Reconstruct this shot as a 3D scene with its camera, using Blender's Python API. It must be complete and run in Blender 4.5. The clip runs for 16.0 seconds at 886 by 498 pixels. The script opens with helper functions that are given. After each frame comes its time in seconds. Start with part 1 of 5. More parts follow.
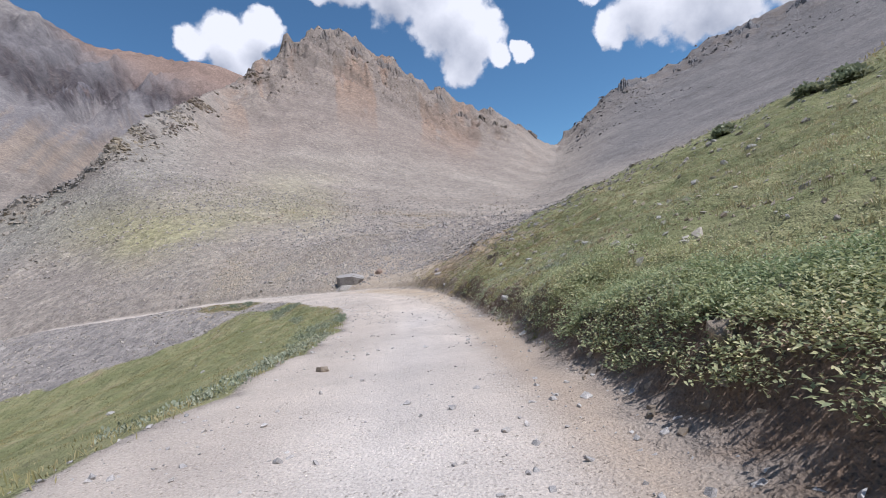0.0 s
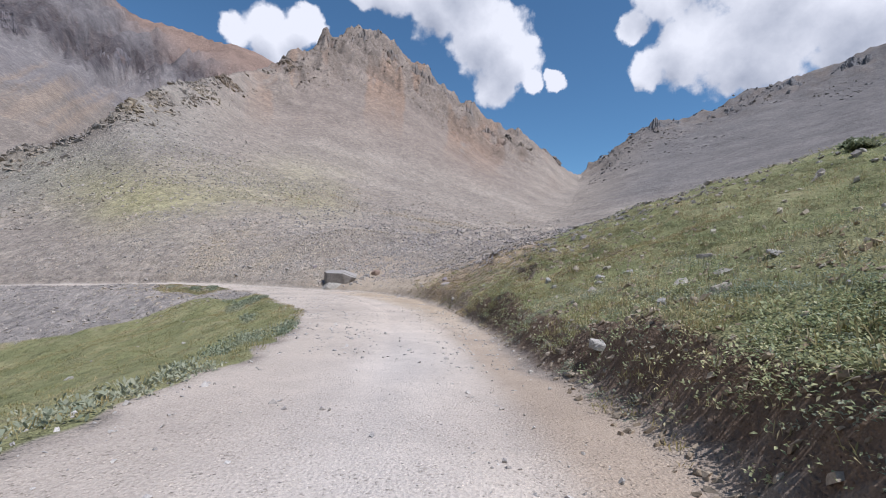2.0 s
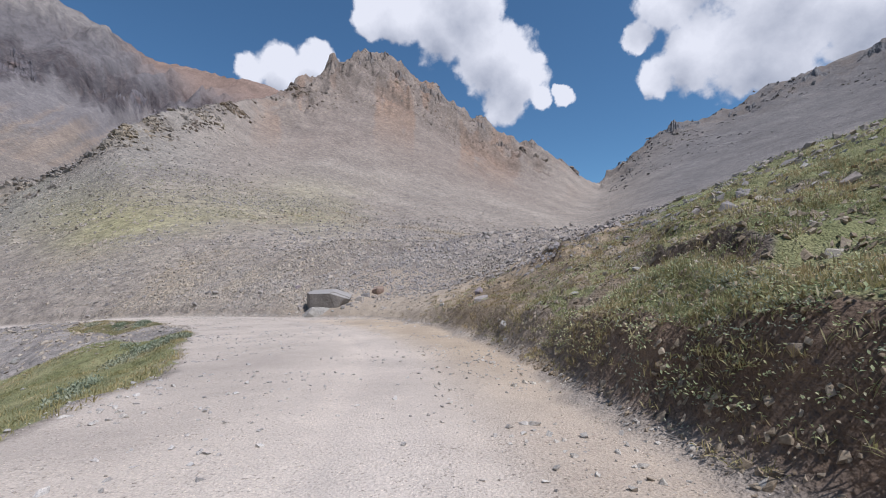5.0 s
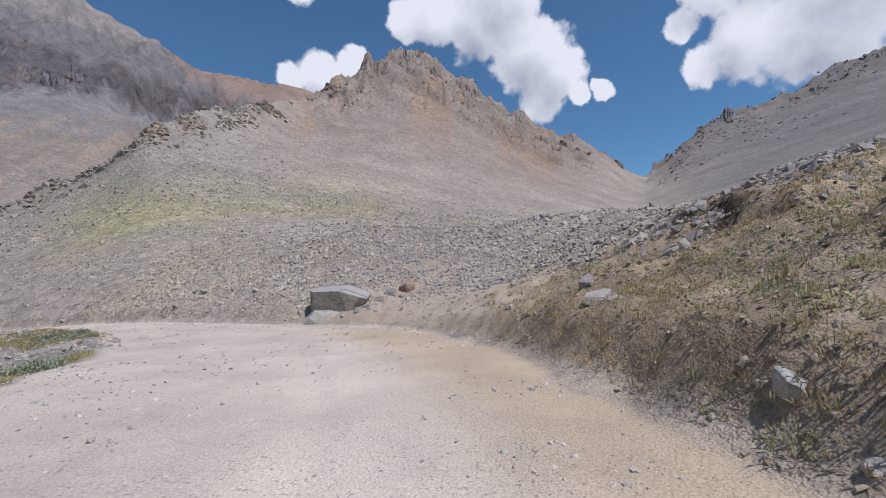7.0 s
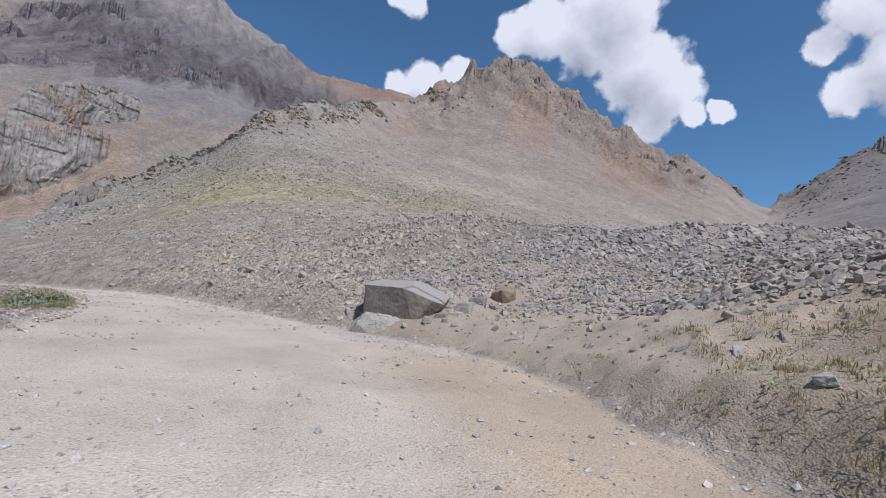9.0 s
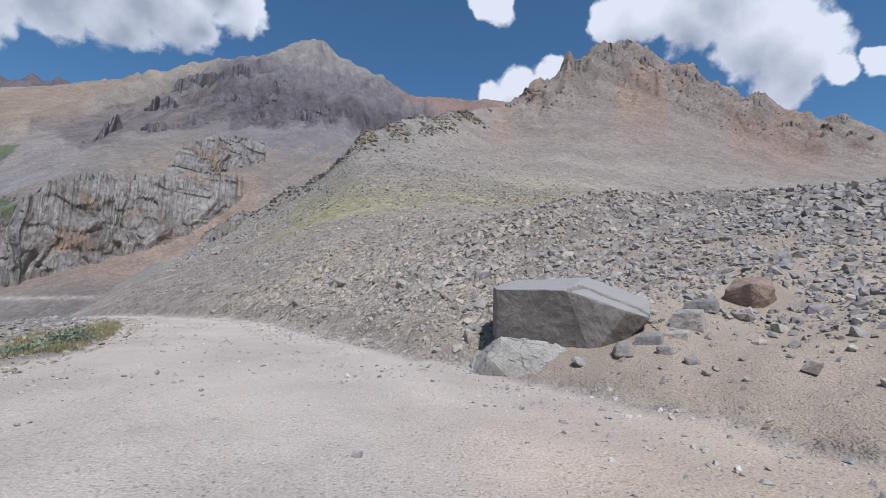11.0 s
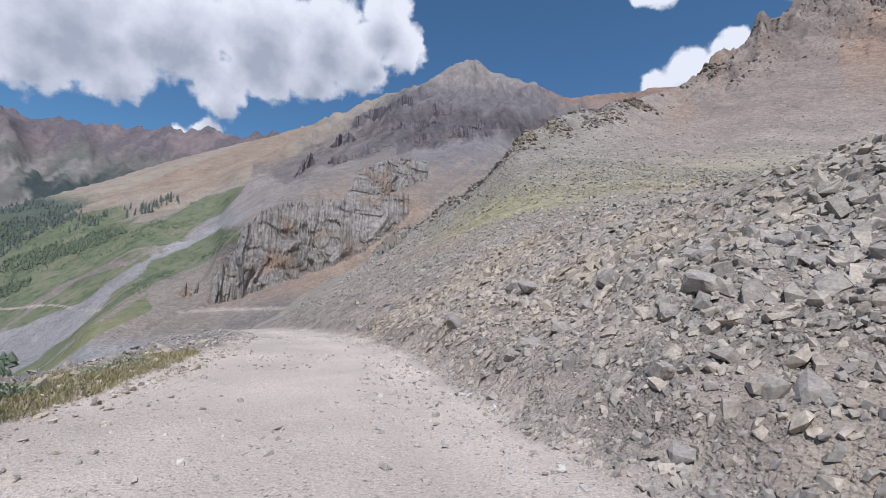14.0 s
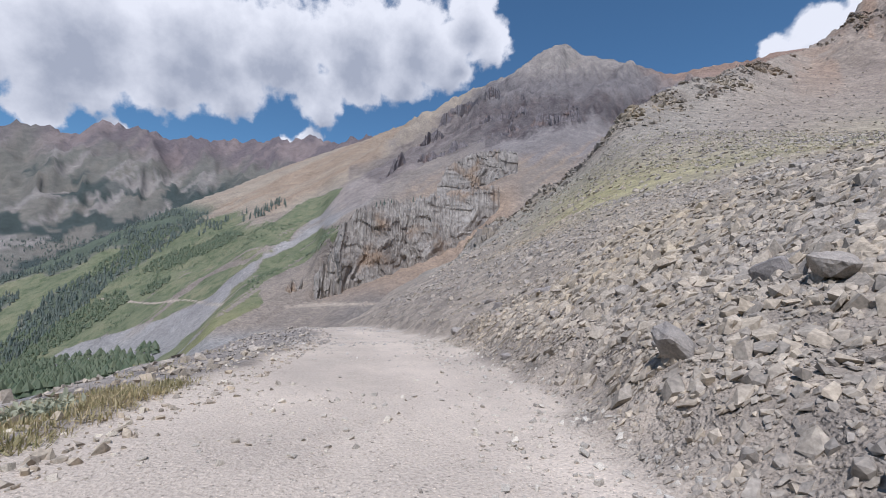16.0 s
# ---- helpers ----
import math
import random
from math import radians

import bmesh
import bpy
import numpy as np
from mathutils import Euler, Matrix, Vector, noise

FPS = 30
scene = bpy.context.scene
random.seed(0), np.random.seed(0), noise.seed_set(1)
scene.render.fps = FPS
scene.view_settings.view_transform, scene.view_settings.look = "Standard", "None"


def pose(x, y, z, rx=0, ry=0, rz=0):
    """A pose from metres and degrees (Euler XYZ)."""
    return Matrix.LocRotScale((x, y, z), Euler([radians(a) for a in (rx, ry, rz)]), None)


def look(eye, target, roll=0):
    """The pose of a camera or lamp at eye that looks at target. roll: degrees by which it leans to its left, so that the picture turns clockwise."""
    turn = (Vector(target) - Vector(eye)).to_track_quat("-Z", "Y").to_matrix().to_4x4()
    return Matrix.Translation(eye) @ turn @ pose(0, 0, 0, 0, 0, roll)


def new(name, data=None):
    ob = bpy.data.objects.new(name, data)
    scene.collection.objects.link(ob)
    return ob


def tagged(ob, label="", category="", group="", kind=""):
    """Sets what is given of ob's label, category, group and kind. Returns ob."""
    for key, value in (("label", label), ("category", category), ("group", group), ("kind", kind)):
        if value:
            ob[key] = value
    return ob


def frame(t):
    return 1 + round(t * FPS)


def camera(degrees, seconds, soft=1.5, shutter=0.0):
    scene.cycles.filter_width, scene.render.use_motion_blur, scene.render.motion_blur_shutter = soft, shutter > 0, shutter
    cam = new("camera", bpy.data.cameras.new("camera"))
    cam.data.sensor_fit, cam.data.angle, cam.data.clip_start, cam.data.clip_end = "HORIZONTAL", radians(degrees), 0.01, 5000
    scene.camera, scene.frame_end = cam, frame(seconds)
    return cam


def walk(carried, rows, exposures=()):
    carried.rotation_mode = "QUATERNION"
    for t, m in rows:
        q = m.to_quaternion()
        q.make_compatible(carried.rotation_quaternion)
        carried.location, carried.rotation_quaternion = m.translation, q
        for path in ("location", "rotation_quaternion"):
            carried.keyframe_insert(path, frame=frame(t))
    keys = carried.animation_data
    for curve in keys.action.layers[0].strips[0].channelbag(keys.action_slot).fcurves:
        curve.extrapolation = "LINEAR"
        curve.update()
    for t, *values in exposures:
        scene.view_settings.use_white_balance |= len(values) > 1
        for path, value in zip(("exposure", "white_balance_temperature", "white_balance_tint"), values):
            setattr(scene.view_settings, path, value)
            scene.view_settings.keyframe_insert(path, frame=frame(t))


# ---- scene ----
# ---- camera and its walk ----
cam = camera(90.0, 16.0, soft=1.0)
walk(cam, [
    (0.0, pose(-0.002, 0.001, 4.802, 89.51, 5.55, -0.86)),
    (0.5, pose(-0.145, 2.467, 4.563, 89.92, 1.14, -0.42)),
    (1.0, pose(-0.189, 4.939, 4.306, 90.75, 0.42, -0.65)),
    (1.5, pose(-0.322, 7.418, 4.058, 90.37, -3.15, -0.14)),
    (2.0, pose(-0.355, 9.924, 3.858, 91.38, -2.60, 0.14)),
    (2.5, pose(-0.420, 12.293, 3.609, 92.42, -3.14, 0.22)),
    (3.0, pose(-0.431, 14.705, 3.454, 92.03, -1.43, 0.20)),
    (3.5, pose(-0.518, 17.045, 3.296, 92.94, -1.53, 0.67)),
    (4.0, pose(-0.590, 19.386, 3.128, 93.12, 0.88, 0.74)),
    (4.2, pose(-0.641, 20.370, 3.056, 93.28, 0.41, 1.16)),
    (6.3, pose(-1.938, 31.921, 2.453, 94.52, 1.66, 5.17)),
    (6.5, pose(-2.097, 32.982, 2.404, 94.40, 0.58, 5.87)),
    (7.0, pose(-2.517, 35.596, 2.283, 94.06, 1.02, 7.57)),
    (7.5, pose(-3.114, 38.093, 2.183, 94.37, -2.47, 9.90)),
    (8.0, pose(-3.719, 40.374, 2.113, 95.34, -2.33, 11.72)),
    (8.2, pose(-3.988, 41.254, 2.078, 95.42, -4.03, 12.65)),
    (10.3, pose(-7.611, 48.908, 1.773, 95.04, -1.93, 26.63)),
    (10.5, pose(-8.014, 49.546, 1.749, 95.25, -1.60, 28.29)),
    (11.0, pose(-9.149, 51.055, 1.698, 95.11, -2.38, 32.05)),
    (11.5, pose(-10.309, 52.410, 1.649, 95.52, -2.34, 35.57)),
    (12.0, pose(-11.471, 53.602, 1.622, 95.87, -1.99, 39.17)),
    (12.5, pose(-12.667, 54.669, 1.573, 96.31, -2.08, 42.54)),
    (13.0, pose(-13.962, 55.736, 1.577, 96.31, -2.05, 45.88)),
    (13.5, pose(-15.293, 56.703, 1.541, 95.98, -1.59, 49.22)),
    (14.0, pose(-16.722, 57.625, 1.514, 95.72, -1.84, 52.59)),
    (14.5, pose(-18.105, 58.408, 1.467, 95.76, -1.86, 55.80)),
    (15.0, pose(-19.562, 59.113, 1.444, 95.34, -2.91, 59.33)),
    (15.5, pose(-21.031, 59.780, 1.401, 95.13, -2.31, 62.21)),
    (16.0, pose(-22.523, 60.402, 1.352, 94.78, -1.60, 64.28)),
], exposures=[(0.0, 0.1, 5870, 15.5), (3.0, -.02, 5870, 15.5), (7.0, -.1, 5870, 15.5), (11.0, -.12, 5700, 13.5), (13.5, -.04, 5800, 14.5), (16.0, -.04, 5850, 15)])

# ---- world, sun, exposure ----
SUN_AZ = radians(-124)      # left of north; negative is to the east
SUN_EL = radians(61)


def heading(az, el):
    """Unit vector from degrees left of north and degrees above the horizon."""
    a, e = radians(az), radians(el)
    return Vector((-math.sin(a) * math.cos(e), math.cos(a) * math.cos(e), math.sin(e)))


# cumulus clouds: degrees left of north, degrees up, radius in degrees
CLOUD_BANKS = [
    [(27.0, 23.9, 2.0), (23.4, 24.8, 2.8), (19.0, 25.8, 2.6), (21.6, 23.0, 3.0)],
    [(11.9, 31.2, 2.2), (7.5, 31.9, 3.6), (1.8, 31.0, 4.8), (-4.2, 27.3, 4.6), (-7.8, 24.8, 3.6), (-5.8, 21.8, 2.8),
     (-10.6, 22.0, 1.6), (-1.4, 33.8, 4.4)],
    [(-13.7, 21.7, 1.2), (-13.3, 22.6, 1.0)],
    [(-23.9, 22.4, 2.2), (-28.4, 24.4, 4.2), (-34.5, 23.2, 5.0), (-25.7, 29.9, 3.2), (-37.8, 28.0, 6.0), (-22.3, 27.0, 1.7),
     (-43.3, 24.0, 5.6), (-31.0, 33.0, 5.0)],
    [(106.7, 24.3, 6.6), (95.9, 26.1, 6.4), (86.3, 27.0, 5.8), (77.0, 29.0, 6.0), (68.7, 30.6, 4.6), (63.5, 30.2, 2.6),
     (90.7, 21.8, 3.8), (98.0, 22.0, 4.8), (107.5, 20.5, 4.2), (81.0, 22.3, 3.3), (75.6, 24.3, 3.0), (104.3, 19.6, 3.4), (113.3, 20.4, 5.0), (61.3, 33.4, 3.2), (59.5, 29.8, 3.0), (65.0, 27.6, 3.6), (71.0, 26.4, 4.2)],
    [(82.1, 17.0, 1.8), (84.4, 16.4, 1.5)],
    [(102.0, 14.6, 1.6), (108.0, 15.5, 2.2)],
    [(25.6, 34.0, 2.2), (27.6, 34.6, 1.8)],
]
world = bpy.data.worlds.new("mountain_sky")
scene.world = world
world.use_nodes = True
wn, wl = world.node_tree.nodes, world.node_tree.links
wn.clear()


def wmath(op, a, b=None, c=None, clamp=False):
    n = wn.new("ShaderNodeMath")
    n.operation, n.use_clamp = op, clamp
    for i, v in enumerate((a, b, c)):
        if v is None:
            continue
        if isinstance(v, (int, float)):
            n.inputs[i].default_value = v
        else:
            wl.new(v, n.inputs[i])
    return n.outputs[0]


sky = wn.new("ShaderNodeTexSky")
sky.sky_type, sky.sun_disc = "NISHITA", False
sky.sun_elevation, sky.sun_rotation = SUN_EL, -SUN_AZ
sky.altitude, sky.air_density, sky.dust_density, sky.ozone_density = 2200, 1.1, 0.3, 2.0
way = wn.new("ShaderNodeTexCoord").outputs["Generated"]


def wvec(op, a, b=None):
    n = wn.new("ShaderNodeVectorMath")
    n.operation = op
    for i, v in enumerate((a, b) if b is not None else (a,)):
        if isinstance(v, tuple):
            n.inputs[i].default_value = v
        elif op == "SCALE" and i == 1:
            n.inputs["Scale"].default_value = v
        else:
            wl.new(v, n.inputs[i])
    return n.outputs["Value"] if op == "DOT_PRODUCT" else n.outputs["Vector"]


def wnoise(vec, scale, detail, rough):
    n = wn.new("ShaderNodeTexNoise")
    n.inputs["Scale"].default_value, n.inputs["Detail"].default_value, n.inputs["Roughness"].default_value = scale, detail, rough
    wl.new(vec, n.inputs["Vector"])
    return n


def billows(vec, scale):
    """Rounded puffs: high in the middle of each cell."""
    n = wn.new("ShaderNodeTexVoronoi")
    n.feature = "SMOOTH_F1"
    n.inputs["Scale"].default_value, n.inputs["Smoothness"].default_value = scale, .35
    wl.new(vec, n.inputs["Vector"])
    return wmath("SUBTRACT", .42, n.outputs["Distance"])


def cloud_depth(vec, fine):
    """How deep a direction lies inside the cumulus clouds: 0 at their edge."""
    bent = wvec("ADD", vec, wvec("SCALE", wvec("SUBTRACT", wnoise(vec, 8.0, 2.0, .5).outputs["Color"], (.5, .5, .5)), .05))
    if fine:
        bent = wvec("ADD", bent, wvec("SCALE", wvec("SUBTRACT", wnoise(vec, 30.0, 5.0, .6).outputs["Color"], (.5, .5, .5)), .03))
    bent = wvec("NORMALIZE", bent)
    body = None
    for bank in CLOUD_BANKS:
        for az, el, rad in bank:
            near_ = wvec("DOT_PRODUCT", bent, tuple(heading(az, el)))
            one = wmath("SUBTRACT", 1.0, wmath("DIVIDE", wmath("ARCCOSINE", wmath("MINIMUM", near_, .999999)), radians(rad)))
            body = one if body is None else wmath("SMOOTH_MAX", body, one, .35)
    depth = wmath("ADD", wmath("MULTIPLY_ADD", body, 1.35, .16), wmath("MULTIPLY", billows(bent, 17.0), .4))
    if fine:
        depth = wmath("ADD", depth, wmath("MULTIPLY", billows(bent, 42.0), .3))
        depth = wmath("ADD", depth, wmath("MULTIPLY_ADD", wnoise(vec, 55.0, 6.0, .62).outputs[0], .5, -.25))
    return depth


way = wvec("NORMALIZE", way)
depth = cloud_depth(way, True)
mask = wn.new("ShaderNodeMapRange")
mask.interpolation_type = "SMOOTHSTEP"
mask.inputs["From Min"].default_value, mask.inputs["From Max"].default_value = 0.0, 0.4
wl.new(depth, mask.inputs["Value"])
# sunlit tops white, bases under much cloud greyer
above = wmath("MAXIMUM", cloud_depth(wvec("ADD", way, (.02, -.012, .055)), False), 0.0)
relief_ = wmath("MULTIPLY_ADD", depth, -.10, .06)
veil = wmath("ADD", wmath("MULTIPLY_ADD", above, .56, relief_), wmath("MULTIPLY_ADD", wnoise(way, 17.0, 6.0, .6).outputs[0], .8, -.42))
bulk = wn.new("ShaderNodeMapRange")
bulk.inputs["From Min"].default_value, bulk.inputs["From Max"].default_value, bulk.inputs["To Max"].default_value = math.cos(radians(34)), math.cos(radians(8)), .34
wl.new(wvec("DOT_PRODUCT", way, tuple(heading(88, 26))), bulk.inputs["Value"])
veil = wmath("ADD", veil, wmath("MULTIPLY", bulk.outputs[0], wmath("MINIMUM", wmath("MAXIMUM", wmath("SUBTRACT", depth, .25), 0.0), 1.0)))
shade = wn.new("ShaderNodeValToRGB")
shade.color_ramp.elements[0].position, shade.color_ramp.elements[0].color = .08, (1, 1, 1, 1)
shade.color_ramp.elements[1].position, shade.color_ramp.elements[1].color = .85, (0.47, 0.50, 0.56, 1)
wl.new(veil, shade.inputs[0])
sky_bg, cloud_bg, both, wout = (wn.new(k) for k in ("ShaderNodeBackground", "ShaderNodeBackground", "ShaderNodeMixShader",
                                                    "ShaderNodeOutputWorld"))
sky_bg.inputs["Strength"].default_value = 0.1
cloud_bg.inputs["Strength"].default_value = 0.86
clear = wn.new("ShaderNodeMix")
clear.data_type, clear.blend_type = "RGBA", "MULTIPLY"
clear.inputs[0].default_value, clear.inputs[7].default_value = 1.0, (0.78, 1.04, 1.04, 1)     # thin dry mountain air
wl.new(sky.outputs[0], clear.inputs[6])
wl.new(clear.outputs[2], sky_bg.inputs["Color"])
wl.new(shade.outputs[0], cloud_bg.inputs["Color"])
wl.new(mask.outputs[0], both.inputs[0])
wl.new(sky_bg.outputs[0], both.inputs[1])
wl.new(cloud_bg.outputs[0], both.inputs[2])
wl.new(both.outputs[0], wout.inputs["Surface"])

sun_data = bpy.data.lights.new("sun", "SUN")
sun_data.energy, sun_data.angle, sun_data.color = 4.6, radians(0.5), (1.0, 0.965, 0.92)
sun = new("sun", sun_data)
sun.matrix_world = look(heading(math.degrees(SUN_AZ), math.degrees(SUN_EL)) * 200, (0, 0, 0))

# ---- lie of the land ----
CENTRE = np.array((-10.0, 48.0))


def lattice(ix, iy, seed):
    h = (ix.astype(np.int64) * 374761393 + iy.astype(np.int64) * 668265263 + seed * 974634777) & 0xFFFFFFFF
    h = ((h ^ (h >> 13)) * 1274126177) & 0xFFFFFFFF
    return ((h ^ (h >> 16)) & 0xFFFFFF) / 0xFFFFFF * 2 - 1


def vnoise(x, y, seed=0):
    x, y = np.asarray(x, float), np.asarray(y, float)
    ix, iy = np.floor(x), np.floor(y)
    fx, fy = x - ix, y - iy
    fx, fy = fx * fx * fx * (fx * (fx * 6 - 15) + 10), fy * fy * fy * (fy * (fy * 6 - 15) + 10)
    a, b = lattice(ix, iy, seed), lattice(ix + 1, iy, seed)
    c, d = lattice(ix, iy + 1, seed), lattice(ix + 1, iy + 1, seed)
    return (a + (b - a) * fx) * (1 - fy) + (c + (d - c) * fx) * fy


def fbm(x, y, seed=0, octaves=4, gain=0.5):
    total, amp = 0, 1.0
    for k in range(octaves):
        total = total + amp * vnoise(x * 2 ** k + 17.3 * k, y * 2 ** k - 9.1 * k, seed + k)
        amp *= gain
    return total


def ridged(x, y, seed=0, octaves=4):
    total, amp = 0, 1.0
    for k in range(octaves):
        total = total + amp * (1 - 2 * np.abs(vnoise(x * 2 ** k + 5.7 * k, y * 2 ** k + 3.3 * k, seed + k)))
        amp *= 0.5
    return total


def smooth(a, b, v):
    t = np.clip((v - a) / (b - a), 0, 1)
    return t * t * (3 - 2 * t)


def spline(points, n):
    """Catmull-Rom through rows of numbers."""
    p = np.array(points, float)
    p = np.vstack([2 * p[0] - p[1], p, 2 * p[-1] - p[-2]])
    rows = []
    for i in range(1, len(p) - 2):
        for u in np.arange(n) / n:
            a, b, c, d = p[i - 1], p[i], p[i + 1], p[i + 2]
            rows.append(0.5 * (2 * b + (c - a) * u + (2 * a - 5 * b + 4 * c - d) * u * u + (3 * b - a - 3 * c + d) * u ** 3))
    return np.array(rows + [p[-2]])


# the gravel road: x, y, height, width to its left, width to its right, cut bank's height, slope above the bank
ROAD = spline([
    (0.3, -70, 9.5, 3.8, 2.0, .45, .40), (0.2, -20, 4.95, 3.8, 2.0, .45, .40), (0, 0, 3.16, 4.0, 1.9, .42, .40),
    (-.6, 19.4, 1.49, 4.0, 2.3, .82, .37), (-2, 32, .80, 5.0, 2.9, .8, .42), (-3.7, 40.4, .43, 6.3, 3.3, .65, .47),
    (-7.6, 48.9, .15, 7.4, 4.6, .35, .43), (-11.5, 53.6, 0, 6.6, 5.2, .2, .30), (-16.7, 57.6, -.12, 5.6, 3.2, .2, .36),
    (-22.5, 60.4, -.22, 4.2, 2.0, .25, .47), (-28, 63, -.33, 3.7, 1.9, .3, .52), (-36, 65.8, -.72, 3.6, 1.8, .3, .52),
    (-44, 68, -1.4, 3.6, 1.8, .3, .52), (-54, 68.9, -1.9, 3.0, 1.8, .3, .52), (-66, 69.2, -3.0, 2.4, 1.8, .3, .5), (-79, 69.3, -5.6, 2.4, 1.8, .3, .5), (-95, 68.8, -9.5, 2.4, 1.8, .3, .5)], 6)
# where the near ground meets the mountainsides: degrees left of north, metres from the centre, height
RIM = [(-180, 120, 12), (-140, 160, 54), (-100, 170, 62), (-72, 160, 51), (-58.5, 140, 37), (-55.6, 120, 29), (-51, 100, 21.6),
       (-43, 80, 14), (-28, 60, 7.6), (-12, 46, 7), (0, 40, 8), (15, 40, 7.5), (30, 40, 6.5), (48, 45, 4.3), (58, 52, 2.0),
       (66, 60, -1.0), (69, 62, -2.6), (75, 66, -6), (90, 80, -15), (110, 80, -17), (140, 80, -14), (180, 120, 12)]
# first skyline: pass, scree peak, its long left shoulder, the lip of the road
CREST = [(-180, 420, 130), (-130, 560, 260), (-90, 720, 350), (-60, 760, 330), (-48.5, 750, 300), (-43, 745, 280), (-36, 730, 258),
         (-33, 720, 240), (-26.3, 710, 221), (-23, 700, 192), (-19.2, 680, 150), (-18.2, 590, 127), (-16.5, 570, 133),
         (-14.7, 560, 150), (-10.8, 545, 166), (-7.5, 535, 178), (-4.8, 530, 189), (-3.4, 528, 208), (-.6, 520, 227),
         (3, 510, 251), (6.8, 500, 268), (11.3, 490, 278), (15, 470, 256)]
CREST += [(17.1, 450, 238), (19.2, 420, 205), (22, 390, 178), (24.7, 370, 160), (30.8, 240, 99), (35.4, 200, 79), (38.6, 170, 63.5),
          (42.7, 150, 50), (46.7, 152, 39), (51, 165, 34), (55.2, 180, 27), (57.6, 188, 24), (61, 175, 11), (65.6, 130, 2.4),
          (67.5, 92, -2.6), (69.3, 75, -4.2), (75, 78, -9), (90, 100, -20), (110, 100, -22), (140, 100, -18), (180, 420, 130)]
# the cliff band across the gulch: foot and top
FOOT = [(-180, 900, 60), (-60, 950, 120), (-20, 800, 60), (20, 560, 60), (45, 330, 62), (56, 305, 54), (58.5, 290, 45), (63.5, 275, 22),
        (68.8, 258, 9), (73.5, 250, -1.3), (77, 247, -7.5), (80, 246, -11), (88, 236, -13), (92, 262, -38), (100, 330, -52), (112, 400, -70),
        (140, 500, -80), (180, 900, 60)]
TOP = [(-180, 1000, 70), (-60, 1000, 130), (-20, 850, 70), (20, 600, 90), (45, 350, 78), (56, 330, 76), (58.5, 302, 66), (63.5, 288, 57),
       (68.8, 272, 53), (72.7, 264, 45), (76, 260, 31), (77.6, 262, 24), (79, 272, 2), (82, 285, 0), (86, 300, -4), (92, 330, -34), (100, 420, -54),
       (112, 560, -86), (140, 620, -90), (180, 1000, 70)]
# the far peak and its long spur into the valley
PEAK = [(-180, 1500, 250), (-60, 1500, 330), (-20, 1000, 110), (15, 800, 300), (24, 800, 348), (27.7, 800, 356), (30.6, 850, 376),
        (33.5, 900, 404), (36.8, 950, 420), (39.3, 1000, 465), (43.2, 1050, 524), (46.6, 1080, 560), (49.3, 1100, 603),
        (51, 1100, 595), (54.3, 1100, 550), (59.3, 1150, 531), (63.5, 1200, 505), (67.7, 1250, 474), (73.9, 1300, 427),
        (81.8, 1200, 320), (89.7, 1000, 188), (95.4, 900, 120), (99.2, 830, 76), (106, 760, 10), (112, 720, -40), (140, 800, -60),
        (180, 1500, 250)]
# the farthest ridge beyond the valley
RANGE = [(-180, 3000, 500), (-20, 3000, 100), (60, 2600, 650), (74, 2200, 728), (78, 2400, 752), (82, 2600, 798), (86, 2800, 772),
         (94, 3000, 776), (99, 3000, 797), (104, 3000, 742), (108.5, 3000, 668), (115, 3000, 624), (140, 3000, 600), (180, 3000, 500)]


def eased(rows, soft):
    """A ridge line every quarter degree, with its kinks rounded off over some degrees."""
    a, fine = np.array(rows, float), np.arange(-180, 180.01, .25)
    kernel = np.exp(-(np.arange(-40, 41) * .25 / soft) ** 2)
    kernel /= kernel.sum()
    cols = [np.convolve(np.pad(np.interp(fine, a[:, 0], a[:, k]), 40, mode="edge"), kernel, "valid") for k in (1, 2)]
    return fine, cols[0], cols[1]


def table(rows, phi):
    return np.interp(phi, rows[0], rows[1]), np.interp(phi, rows[0], rows[2])


SPINE = eased(CREST, 3.5)
RIM, CREST, FOOT, TOP = eased(RIM, 3.0), eased(CREST, .8), eased(FOOT, 1.0), eased(TOP, .6)
PEAK, RANGE = eased(PEAK, .7), eased(RANGE, 1.0)


def road_frame(x, y):
    """Distance beyond the road's edge (below 0: on it), side (1: right), and the road's numbers at the nearest place."""
    best = np.full(x.shape, 1e18)
    side, info = np.ones(x.shape), np.zeros(x.shape + (6,))
    for a, b in zip(ROAD[:-1], ROAD[1:]):
        d = b[:2] - a[:2]
        u = np.clip(((x - a[0]) * d[0] + (y - a[1]) * d[1]) / (d @ d), 0, 1)
        dx, dy = x - a[0] - u * d[0], y - a[1] - u * d[1]
        dist = dx * dx + dy * dy
        near = dist < best
        best = np.where(near, dist, best)
        side = np.where(near, np.where(d[0] * dy - d[1] * dx < 0, 1.0, -1.0), side)
        row = np.concatenate([a[2:][None] + u[near][:, None] * (b[2:] - a[2:])[None], ((a[1] + u[near] * d[1]))[:, None]], 1)
        info[near] = row
    dist = np.sqrt(best)
    wide = np.where(side > 0, info[..., 2], info[..., 1])
    return dist - wide, side, info, dist


